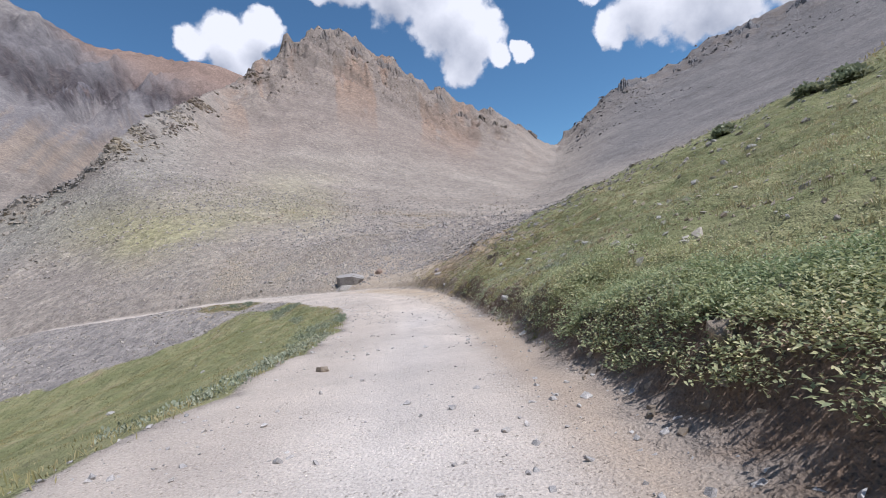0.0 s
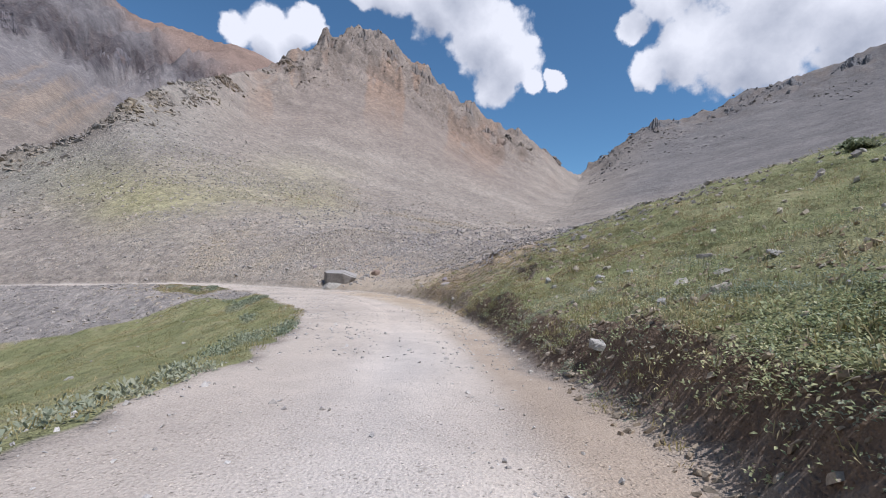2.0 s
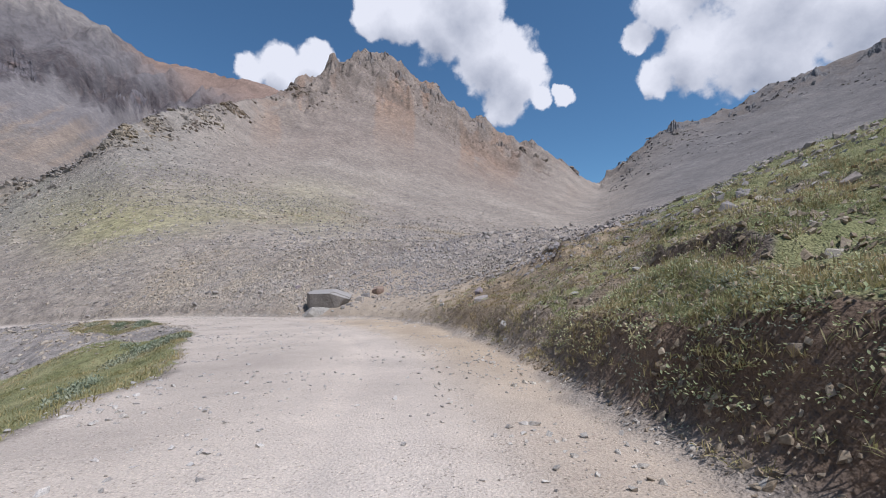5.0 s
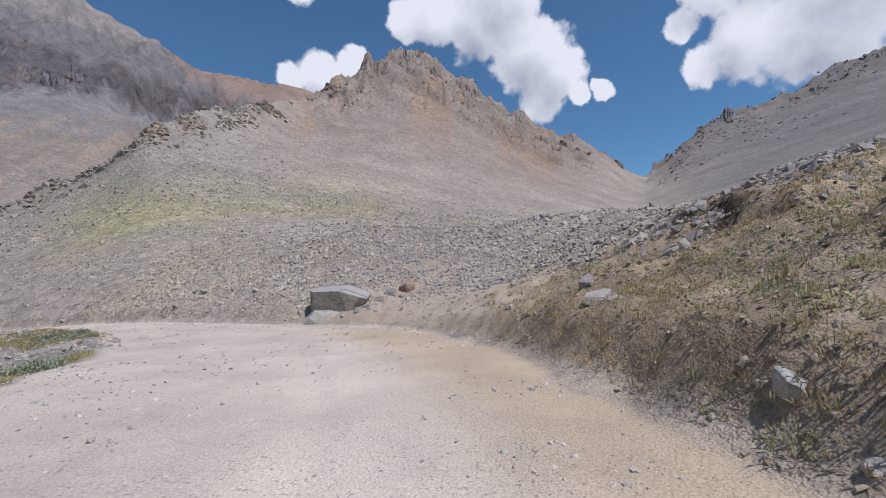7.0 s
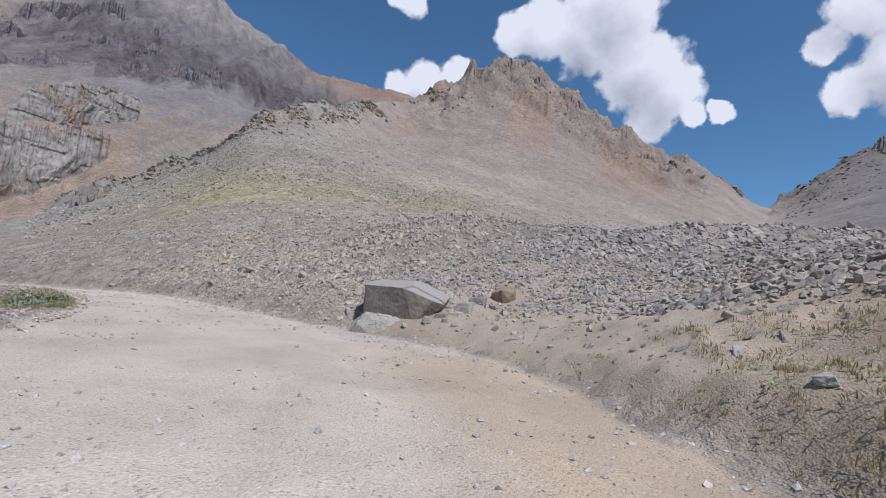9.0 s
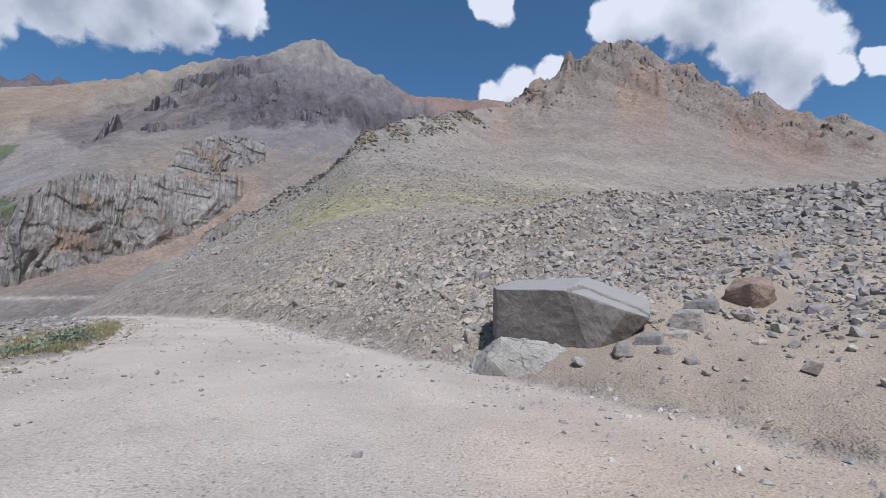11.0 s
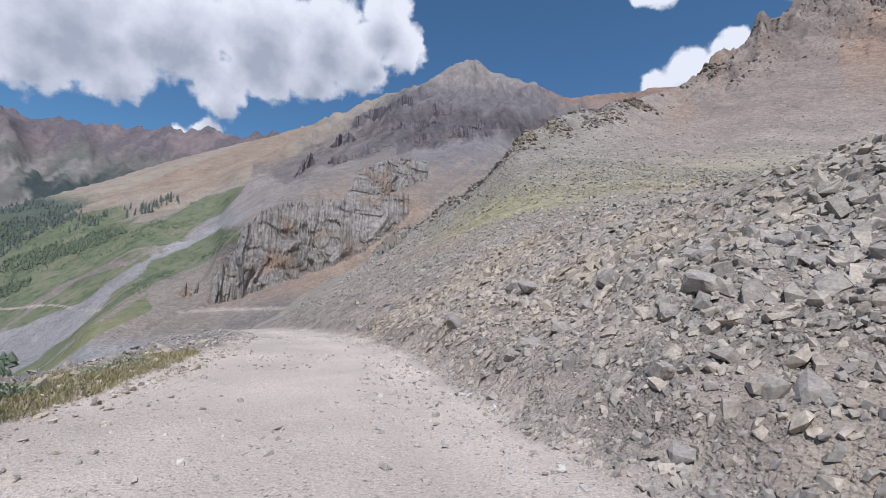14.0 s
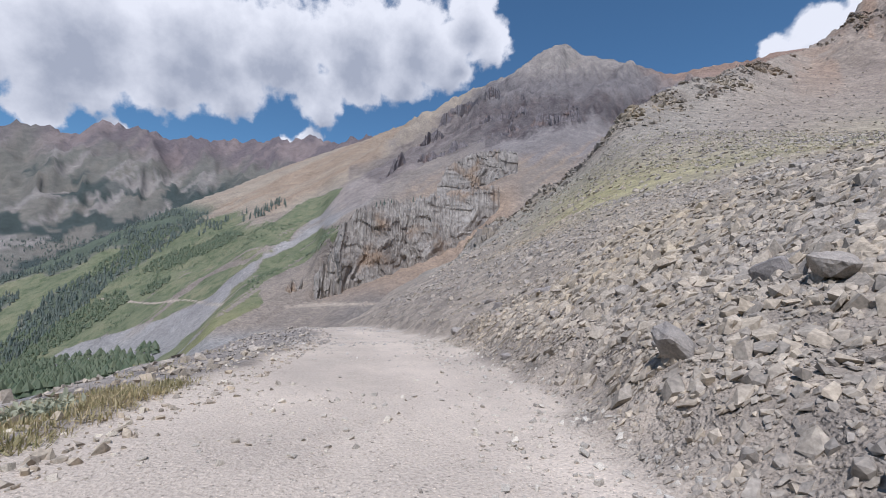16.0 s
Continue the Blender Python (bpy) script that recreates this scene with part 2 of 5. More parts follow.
def land(x, y):
    """Height of the ground, with the masks that its looks follow."""
    x, y = np.asarray(x, float), np.asarray(y, float)
    dx, dy = x - CENTRE[0], y - CENTRE[1]
    r = np.hypot(dx, dy)
    phi = np.degrees(np.arctan2(-dx, dy))
    out, side, info, dist = road_frame(x, y)
    edge = 0.35 * fbm(x * .5, y * .5, 3, 3)
    s = np.maximum(out + edge * 0.6, 0)
    # road bed: slight crown, two wheel ruts
    bed = info[..., 0] - 0.05 * np.exp(-((dist - 0.95) / 0.32) ** 2) + 0.03 * fbm(x * .8, y * .8, 5, 3)
    bank = info[..., 3] * (1 + .35 * vnoise(x * .35, y * .35, 8))
    bank_run = .8
    hillside = 1 - smooth(51, 57, info[..., 5])                             # the grassy shoulder sinks towards the bend
    beyond = np.interp(y, (20, 35, 53, 66, 80), (.46, .42, .27, .18, .12))
    reach = np.maximum(s - 12, 0) - 3 * (1 - np.exp(-np.maximum(s - 12, 0) / 3))
    up = bank * smooth(.35, .35 + bank_run, s) + info[..., 4] * s + hillside * (beyond - info[..., 4]) * reach + (1 - hillside) * .06 * np.maximum(s - 25, 0)
    leg = smooth(50, 55, info[..., 5])
    down = -(0.27 - .17 * leg * (1 - smooth(3, 9, s))) * s - 0.12 * smooth(0, .8, s) + .28 * smooth(0, .5, s) * (1 - smooth(.5, 2.5, s)) * 0.6
    near = bed + np.where(side > 0, up, down)
    rough = smooth(0.2, 3, s)
    near = near + rough * (.14 * fbm(x * .45, y * .45, 11, 4) + .5 * fbm(x * .07, y * .07, 12, 2) * smooth(4, 20, s))
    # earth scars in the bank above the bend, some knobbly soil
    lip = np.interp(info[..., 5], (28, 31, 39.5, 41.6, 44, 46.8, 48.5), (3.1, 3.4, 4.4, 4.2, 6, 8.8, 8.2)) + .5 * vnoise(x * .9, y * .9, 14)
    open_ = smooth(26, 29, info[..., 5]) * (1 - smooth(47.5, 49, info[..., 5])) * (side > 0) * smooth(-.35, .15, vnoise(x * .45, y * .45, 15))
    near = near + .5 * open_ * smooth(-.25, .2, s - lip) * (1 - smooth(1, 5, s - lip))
    # strip below the lip: bare earth plus the hollow's shade, for the colouring
    scar_shade = open_ * np.exp(-((s - lip + .15) / .38) ** 2)
    knobs = (side > 0) * smooth(.5, 1.2, s) * (1 - smooth(7, 10, s)) * smooth(-10, 0, info[..., 5]) * (1 - smooth(50, 54, info[..., 5]))
    near = near + knobs * (.05 + .1 * smooth(20, 34, info[..., 5])) * ridged(x * .55, y * .55, 16, 3)
    # mountainsides
    ri, zi = table(RIM, phi)
    rc, zc = table(CREST, phi)
    rf, zf = table(FOOT, phi)
    flute = np.abs(vnoise(phi * .55, phi * 0 + 1, 61)) * 12 + np.abs(vnoise(phi * 1.7, r * .01, 62)) * 6
    rf, rt_, zt = rf + flute * smooth(50, 60, phi) * (1 - smooth(76, 79, phi)), *table(TOP, phi)
    rt_ = np.maximum(rt_ + flute * .6 * smooth(50, 60, phi) * (1 - smooth(76, 79, phi)), rf + 5)
    behind = 15 * smooth(56, 59, phi) * (1 - smooth(77, 79.5, phi))                # the cliff's own rock stands before the slope
    rf, rt_ = rf + behind, rt_ + behind
    rp, zp = table(PEAK, phi)
    rr, zr = table(RANGE, phi)
    bow = np.interp(phi, (-60, -20, 6), (.55, .45, .24)) + .34 * smooth(6, 32, phi) + np.interp(phi, (32, 60, 70), (0, .07, .32))
    rs, zs = table(SPINE, phi)
    keen = np.maximum(smooth(.55, .95, r / rc), smooth(56, 62, phi))          # lower slopes follow the rounded-off spine
    q = np.clip((r - ri) / (rs + (rc - rs) * keen - ri), 0, 1)
    zk = zs + (zc - zs) * keen
    z = np.where(r < ri, zi * (r / ri), zi + (zk - zi) * (bow * q + (1 - bow) * q ** 2.2))
    drop = np.minimum(rc * .18, 60)
    dip = np.minimum(zc - drop * .62, zc)
    z = np.where(r > rc, zc + (dip - zc) * np.clip((r - rc) / drop, 0, 1), z)
    r1 = np.maximum(rc + drop, 1)
    rf = np.maximum(rf, r1 + 8)
    rt_ = np.maximum(rt_, rf + 5)
    rp = np.maximum(rp, rt_ + 60)
    seg = lambda ra, za, rb, zb, p=1.0: za + (zb - za) * np.clip((r - ra) / (rb - ra), 0, 1) ** p
    z = np.where(r > r1, seg(r1, dip, rf, zf), z)
    z = np.where(r > rf, seg(rf, zf, rt_, zt, .8), z)
    z = np.where(r > rt_, seg(rt_, zt, rp, zp, 1.15), z)
    vale = np.interp(phi, (60, 74, 90, 112, 140), (350, 300, 40, -110, -110))
    rv = rp + np.interp(phi, (60, 74, 112), (250, 300, 250))
    z = np.where(r > rp, seg(rp, zp, rv, np.minimum(vale, zp - 5)), z)
    z = np.where(r > rv, seg(rv, np.minimum(vale, zp - 5), rr, zr, 1.15), z)
    z = np.where(r > rr, seg(rr, zr, 4600, 0), z)
    # rock relief: gullies and crags grow with distance
    crag = smooth(.62, .9, q) * (r < rc * 1.1) * smooth(-16, -10, phi) * (1 - smooth(21, 26, phi))
    knob = np.exp(-((r - rc) / 16) ** 2) * smooth(28, 32, phi) * (1 - smooth(59, 62, phi))
    knob_r = smooth(.75, .98, q) * (r < rc * 1.05) * smooth(-62, -19.5, -np.abs(phi + 40) - 0) * (phi < -19)
    far = smooth(rt_ * .98, rt_ * 1.25, r) * smooth(20, 26, phi)
    relief = 0.6 * fbm(x * .05, y * .05, 21, 4) * smooth(30, 120, r)
    relief = relief + crag * (9 * ridged(x * .022, y * .022, 31, 3) + 4.5 * ridged(x * .085, y * .085, 35, 4) - 6) + knob * (1.8 * ridged(x * .04, y * .04, 33, 3) - .3)
    relief = relief + knob_r * (6 * ridged(x * .02, y * .02, 34, 3) + 4 * ridged(x * .06, y * .06, 36, 3))
    rise = np.degrees(np.arctan2(z, r))
    grain = phi + np.where(rise > 0, 1.6, 1.0) * rise            # the fall line across the gulch runs down to the left
    upper = smooth(.45, .7, r / rp) * (1 - smooth(66, 78, phi))
    relief = relief + far * (1 - .93 * np.exp(-((r - rp) / 75) ** 2)) * (np.minimum(r, 1300) * (.005 + .013 * upper) * ridged(grain * .3, phi * .06, 41, 4)
                             + (2 + 11 * upper) * ridged(x * .02, y * .02, 42, 4))
    relief = relief + (r > rc) * (r < rf) * smooth(55, 60, phi) * 1.2 * ridged(grain * .6, phi * .1, 43, 3)
    relief = relief + smooth(1400, 2200, r) * (38 * ridged(phi * .22, r * .0012, 45, 4) + 24 * ridged(phi * .62 + .0006 * r, r * .003, 46, 4))
    z = z + relief
    blend = smooth(.6, 1.0, r / ri) * smooth(3, 14, out)
    blend = np.where((np.abs(phi) > 130), smooth(.8, 1.1, r / ri), blend)
    z = near + (z - near) * blend
    masks = dict(out=out + edge, side=side, r=r, phi=phi, q=q, crag=np.clip(crag + knob + knob_r, 0, 1), rc=rc, rf=rf, rt=rt_, rp=rp, rv=rv,
                 rr=rr, along=info[..., 5], dist=dist, s=s, far=far, grain=grain, scar_shade=scar_shade, rise=rise)
    return z, masks


def bare_bank(x, y, s, along):
    """Where the bank's turf has slipped and the brown soil lies open."""
    return smooth(-.05, .2, fbm(x * .33, y * .33, 109, 3)) * smooth(27, 34, along) * (1 - smooth(44, 48, along)) * smooth(.5, 1, s) * (1 - smooth(5.5, 8, s))


def mix(a, b, t):
    return a + (np.asarray(b) - a) * t[:, None]


def land_colours(x, y, z, m):
    """Base colour of soil, rock and turf, and how much of it is turf, road, crag."""
    n1, n2 = fbm(x * .02, y * .02, 71, 4), fbm(x * .09, y * .09, 72, 3)
    phi, r, s = m["phi"], m["r"], m["s"]
    col = np.tile(np.array((.325, .29, .25)), (len(x), 1))                       # grey scree
    steep = np.degrees(np.arctan2(z, r))
    col = mix(col, (.335, .318, .175), smooth(-1.1, .4, n1 + .25 + .3 * n2) * smooth(38, 75, r) * smooth(6, 22, phi) * (1 - smooth(44, 58, phi))
              * (1 - smooth(9, 17, steep + 1.5 * n1)) * .9)                              # ochre-green scree
    col = mix(col, (.27, .262, .235), smooth(90, 130, r) * smooth(28, 40, phi) * (r < m["rc"] * 1.1) * .6)
    col = mix(col, (.285, .24, .205), smooth(.35, .6, m["q"]) * smooth(-20, -5, phi) * (1 - smooth(18, 32, phi)) * .8)
    col = mix(col, (.34, .23, .16), smooth(.1, .55, fbm(phi * .5, m["q"] * 3, 73, 3) + .3 * n2) * smooth(.5, .8, m["q"]) * smooth(-20, 0, phi) * (1 - smooth(20, 30, phi)) * .7)
    col = mix(col, (.215, .204, .196), smooth(-18, -30, phi) * smooth(90, 320, r) * 1.0)   # grey right-hand mountain
    col = mix(col, (.22, .185, .155), m["crag"] * smooth(-.5, .6, n2) * .7)
    # across the gulch: bands along the fall line
    g = ((r > m["rc"] * 1.03) & (phi > 22)).astype(float)
    el = np.degrees(np.arctan2(z, r))
    c = m["grain"] + .55 * fbm(phi * .3, el * .3, 76, 3)
    at = lambda *rows: np.interp(el, [q[0] for q in rows], [q[1] for q in rows])
    between = lambda lo, hi, soft=.35: smooth(lo - soft, lo + soft, c) * (1 - smooth(hi - soft, hi + soft, c))
    streak = fbm(m["grain"] * 1.1, phi * .05, 75, 4)
    fine = fbm(m["grain"] * 3.2, phi * .2, 77, 3)
    turf_hi = at((-3, 96), (.4, 94), (2.3, 95), (6.8, 96.2), (10.4, 96.7), (12, 94.8))
    turf_lo = at((-7.5, 97), (-5.5, 93), (-3.8, 89.5), (-.2, 88.2), (3.6, 90.2), (6.5, 91.2), (10.5, 93.4), (12, 94.3))
    low_hi = at((-5, 85.6), (.4, 86.8), (3.5, 88.3), (7, 88.3))
    low_lo = at((-6, 82.5), (-2.1, 81.4), (0, 83.6), (3, 84.2), (6, 85.2))
    wood_lo = at((-5.4, 98.2), (-2.5, 98.5), (1.5, 99.8), (6.3, 102.2), (8.2, 104))
    col = mix(col, (.255, .215, .18), g)
    col = mix(col, (.30, .25, .205), g * smooth(-.2, .6, streak) * .7)
    col = mix(col, (.335, .25, .185), g * (1 - smooth(72, 80, c)) * smooth(-3, 0, el) * smooth(53, 56, phi) * .9)      # rust scree under the cliff
    col = mix(col, (.20, .18, .165), g * (1 - smooth(70, 78, phi)) * (1 - smooth(-2, 1.5, el)) * .7)
    col = mix(col, (.31, .29, .275), g * between(low_hi, turf_lo) * (1 - smooth(8, 12, el)) * smooth(-.9, -.2, streak + .2))      # grey scree streak
    col = mix(col, (.29, .275, .26), g * (1 - smooth(-6.5, -4.5, el + .05 * (phi - 88))) * (phi > 80) * (c < 97))
    col = mix(col, (.315, .265, .235), g * between(at((8, 88), (14, 91)), at((8, 93), (14, 96))) * smooth(7.5, 10.5, el) * .85)
    col = mix(col, (.335, .275, .21), g * smooth(96, 97.5, c) * smooth(5.5, 9, el) * .95)                                      # tan crest
    col = mix(col, (.30, .215, .15), g * smooth(97, 98.5, c) * smooth(5.5, 9, el) * smooth(.1, .5, streak) * .7)
    # the far peak: dusky crag band, pale apron under it, paler summit
    reach = (1 - smooth(97, 99, c)) * g * (r > m["rt"]) * (phi < 76)
    lo_e = np.interp(phi, (22, 34, 43, 50, 56.6, 65.5, 72, 75), (17, 19, 19.7, 19.7, 18.7, 15.2, 13, 13)) + 1.0 * fbm(phi * .35, el * .15, 81, 3) + .7 * fine
    hi_e = np.interp(phi, (22, 34, 45, 52, 60, 68, 73), (20, 21.5, 22.8, 23.2, 23.4, 20, 16)) + .8 * fbm(phi * .4, el * .15, 83, 3)
    col = mix(col, (.235, .21, .20), reach * smooth(lo_e - 4.5, lo_e - 3, el) * (.25 + .75 * (1 - smooth(56, 63, phi))) * .9)
    col = mix(col, (.32, .245, .185), reach * (1 - smooth(lo_e - 3.5, lo_e - 1.5, el)) * smooth(-.3, .3, streak) * (1 - smooth(66, 72, phi)) * .7)
    # dark rock tone of the band, deepened with painted cloud shadow
    dusky_shaded = reach * smooth(lo_e - .3, lo_e + .35, el) * (1 - smooth(hi_e - .5, hi_e + .5, el))
    dusky_shaded = dusky_shaded * (1 - .45 * smooth(57, 66, phi)) * (.7 + .3 * smooth(-.3, .4, fine))
    col = mix(col, (.125, .107, .109), dusky_shaded * .95)
    col = mix(col, (.175, .14, .13), dusky_shaded * smooth(.1, .5, fine) * .6)
    # summit tone also lowered for the cloud shadow
    col = mix(col, (.20, .177, .172), reach * smooth(hi_e - .5, hi_e + .5, el) * .9)
    col = mix(col, (.345, .30, .265), reach * smooth(24.8, 26.3, el + .6 * fine) * .8)
    col = mix(col, (.33, .215, .155), g * smooth(.8, .98, r / m["rp"]) * (1 - smooth(36, 42, phi)) * .8)
    cliff = smooth(.97, 1.0, r / m["rf"]) * (1 - smooth(1.0, 1.03, r / m["rt"])) * smooth(57, 60, phi) * (1 - smooth(77, 79, phi))
    col = mix(col, (.22, .19, .165), g * cliff * .9)
    # the distant range: bare ridges with pale chutes, dark woods and meadows low down
    distant = smooth(m["rv"] * .95, m["rv"] * 1.2, r) * g
    up = m["rise"]
    chute = fbm((phi + 1.3 * up) * .8, phi * .12 - up * .14, 82, 4)
    low = 1 - smooth(10.5, 13.5, up + 1.3 * chute)
    col = mix(col, (.15, .122, .125), distant)
    col = mix(col, (.25, .195, .18), distant * smooth(.0, .5, fbm((phi + 1.3 * up) * 1.1, phi * .3, 87, 4)) * .7)
    col = mix(col, (.165, .165, .13), distant * low * .65)
    col = mix(col, (.31, .275, .25), distant * smooth(.22, .36, chute) * (1 - smooth(10, 13, up)) * .6)
    col = mix(col, (.05, .065, .06), distant * (1 - smooth(-.08, .04, fbm((phi + .8 * up) * .3, up * .5, 86, 5, .6))) * (1 - smooth(8.5, 10.5, up + chute)) * .95)
    col = col * (1 + g[:, None] * np.array((-.05, .0, .05)))                       # distance haze tinted in: less red, more blue
    turf = np.zeros(len(x))
    green = between(turf_lo, turf_hi) * (1 - smooth(11.3, 12.6, el)) * smooth(-1.0, -.35, streak + .5 * fine)
    green = np.maximum(green, between(low_lo, low_hi) * (1 - smooth(6, 7.5, el)) * smooth(-1.0, -.2, streak + .8 * fine + .2))
    green = np.maximum(green, smooth(turf_hi - .5, turf_hi + .5, c) * (1 - smooth(5.5, 9.5, el + 1.4 * streak)))
    green = np.maximum(green, smooth(wood_lo - 1, wood_lo + .5, c) * (1 - smooth(7, 9.5, el)))
    turf = np.maximum(turf, green * g * (1 - distant))
    forest = smooth(wood_lo - .3, wood_lo + .6, c + .8 * fine) * (1 - smooth(7.5, 9, el)) * g * (1 - distant)
    forest = forest * smooth(-.75, -.6, fbm(x * .006, y * .006, 84, 3))                    # woods, with meadows left open
    # forest floor kept as light as the haze-tinted trees
    col = mix(col, (.10, .125, .095), forest)
    turf = turf * (1 - forest)
    far_road = np.exp(-((el + 2.3 - .2 * np.sin(phi * .9)) / .10) ** 2) * ((phi > 88) & (phi < 100.5) & (r < m["rp"])) * g
    bench = np.exp(-((el + 2.4 - .06 * (80 - phi)) / .18) ** 2) * ((phi > 66) & (phi < 81) & (r < m["rf"])) * g
    col = mix(col, (.42, .37, .31), np.maximum(far_road, bench))
    turf = turf * (1 - far_road)
    m["craggy"] = np.clip(dusky_shaded + reach * smooth(23, 24, el) * .6 + cliff, 0, 1)
    # near turf: the hillside above the road and the slope below it
    right = (m["side"] > 0) * smooth(.9, 1.5, s) * (1 - smooth(34, 47, m["along"] + 4 * n2))
    hill = (m["side"] > 0) * smooth(3, 8, s) * (1 - smooth(-3, 4, y - 49 - .75 * (x - 2) + 5 * n2)) * (r < table(RIM, phi)[0] * 1.08)
    hill = hill * (1 - smooth(40, 46, y - .75 * x + 4 * n2) * .8)
    left = (m["side"] < 0) * smooth(.0, .6, m["out"] + .25 * n2) * (r < 110)
    left = left * np.where(m["along"] > 55, smooth(2.0, 3.6, s + .8 * n2), 1)
    flank = smooth(-1.5, 1.5, y - 50.3 - .27 * (x + 20.6) + 1.6 * n2) * (x < -16)                # gravel flank under the farther road
    patch_ = smooth(59, 60, m["along"]) * (1 - smooth(62.6, 63.4, m["along"])) * smooth(.5, .9, s + .3 * n2) * (1 - smooth(2.4, 3.2, s + .5 * n2)) * (m["side"] < 0)
    left = np.maximum(left * (1 - flank * .93), patch_)
    col = mix(col, (.31, .29, .272), (m["side"] < 0) * (s > .3) * (r < 75) * .8)
    hill = hill * (1 - .9 * smooth(.0, .4, fbm(x * .055, y * .055, 78, 4) + .05) * smooth(4, 9, s))
    turf = np.maximum(turf, np.maximum(np.maximum(right, hill), left) * (np.abs(phi) > -1))
    open_soil = bare_bank(x, y, s, m["along"]) * (m["side"] > 0)
    turf = turf * (1 - .9 * open_soil)
    soil = (m["side"] > 0) * (1 - smooth(9, 13, s)) * smooth(30, 44, m["along"]) * (1 - smooth(56, 60, m["along"])) * smooth(.1, .8, s)
    col = mix(col, (.315, .25, .17), soil * .9)
    col = mix(col, (.395, .335, .262), soil * smooth(45.5, 49.5, m["along"] - .5 * s) * .85)
    col = mix(col, (.265, .21, .145), open_soil * .85)
    # open earth, with the undercut's shade painted in near-black
    col = mix(col, (.10, .075, .055), m["scar_shade"])
    turf = turf * (1 - m["scar_shade"])
    # brown soil of the cut, darkened further for the shade under its overhang
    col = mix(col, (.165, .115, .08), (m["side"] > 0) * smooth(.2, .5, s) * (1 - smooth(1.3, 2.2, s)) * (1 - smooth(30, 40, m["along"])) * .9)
    road = (1 - smooth(-.25, .35, m["out"])) * (r < 75)
    m["dust_or_top"] = np.maximum(soil * smooth(44, 48, m["along"] - .4 * s) * .75, .3 * (m["side"] > 0) * (1 - smooth(3, 7, s)) * (1 - smooth(50, 54, m["along"])) * (r < 75))
    lane = np.where(m["side"] > 0, 1, -1) * m["dist"]
    late = smooth(50, 57, m["along"])
    track = np.interp(m["along"], (-20, 45, 54, 59, 62, 63.5, 66, 69), (-.6, -.8, 2.0, 2.3, 1.2, .1, -.7, -1.1)) + .25 * n2
    rut = np.exp(-((lane - track) / np.interp(m["along"], (40, 56), (1.3, .75))) ** 2)
    ahead = smooth(18, 34, m["along"])[:, None]
    lane_colour = np.array((.56, .515, .465)) * (1 - ahead) + np.array((.555, .487, .415)) * ahead      # greyer gravel before the bend
    bed = np.tile(np.array((.50, .44, .375)), (len(x), 1))
    bed = bed + (lane_colour - bed) * np.clip(rut * (.75 + .15 * late + .3 * n2), 0, 1)[:, None]
    bed = mix(bed, (.37, .295, .22), smooth(.9, 1.6, lane) * (1 - smooth(24, 34, m["along"])) * .75)
    bed = mix(bed, (.44, .35, .245), smooth(0, 2.4, lane) * smooth(24, 38, m["along"]) * (1 - smooth(52, 57, m["along"])) * .8)
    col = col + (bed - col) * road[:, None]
    return col, np.clip(turf, 0, 1), road


def sheet(rings, angles, closed):
    R, A = np.meshgrid(rings, np.radians(angles), indexing="ij")
    x, y = CENTRE[0] - R * np.sin(A), CENTRE[1] + R * np.cos(A)
    nr, na = R.shape
    i, j = np.meshgrid(np.arange(nr - 1), np.arange(na if closed else na - 1), indexing="ij")
    k = (j + 1) % na
    quads = np.stack([i * na + j, (i + 1) * na + j, (i + 1) * na + k, i * na + k], -1).reshape(-1, 4)
    return x.ravel(), y.ravel(), quads


def mesh_from(name, verts, faces):
    me = bpy.data.meshes.new(name)
    verts, faces = np.asarray(verts, np.float32), np.asarray(faces, np.int32)
    n = faces.shape[1]
    me.vertices.add(len(verts))
    me.vertices.foreach_set("co", verts.ravel())
    me.loops.add(faces.size)
    me.loops.foreach_set("vertex_index", faces.ravel())
    me.polygons.add(len(faces))
    me.polygons.foreach_set("loop_start", np.arange(0, faces.size, n, dtype=np.int32))
    me.update(calc_edges=True)
    me.polygons.foreach_set("use_smooth", np.zeros(len(faces), bool))
    return me


def paint(me, name, rgba):
    at = me.color_attributes.new(name, "FLOAT_COLOR", "POINT")
    at.data.foreach_set("color", np.asarray(rgba, np.float32).ravel())


# ---- materials ----
def material(name):
    m = bpy.data.materials.new(name)
    m.use_nodes = True
    return m, m.node_tree.nodes, m.node_tree.links, m.node_tree.nodes["Principled BSDF"]


def tex(n, l, kind, scale, vec, **more):
    t = n.new(kind)
    t.inputs["Scale"].default_value = scale
    for key, value in more.items():
        t.inputs[key].default_value = value
    l.new(vec, t.inputs["Vector"])
    return t


def ramp(n, l, fac, stops):
    c = n.new("ShaderNodeValToRGB")
    els = c.color_ramp.elements
    while len(els) < len(stops):
        els.new(0.5)
    for e, (p, col) in zip(els, stops):
        e.position, e.color = p, (*col, 1) if len(col) == 3 else col
    l.new(fac, c.inputs[0])
    return c.outputs[0]


def blend(n, l, mode, fac, a, b):
    m = n.new("ShaderNodeMix")
    m.data_type, m.blend_type = "RGBA", mode
    for sock, v in ((m.inputs[0], fac), (m.inputs[6], a), (m.inputs[7], b)):
        if hasattr(v, "links"):
            l.new(v, sock)
        elif isinstance(v, (int, float)):
            sock.default_value = v
        else:
            sock.default_value = (*v, 1)
    return m.outputs[2]


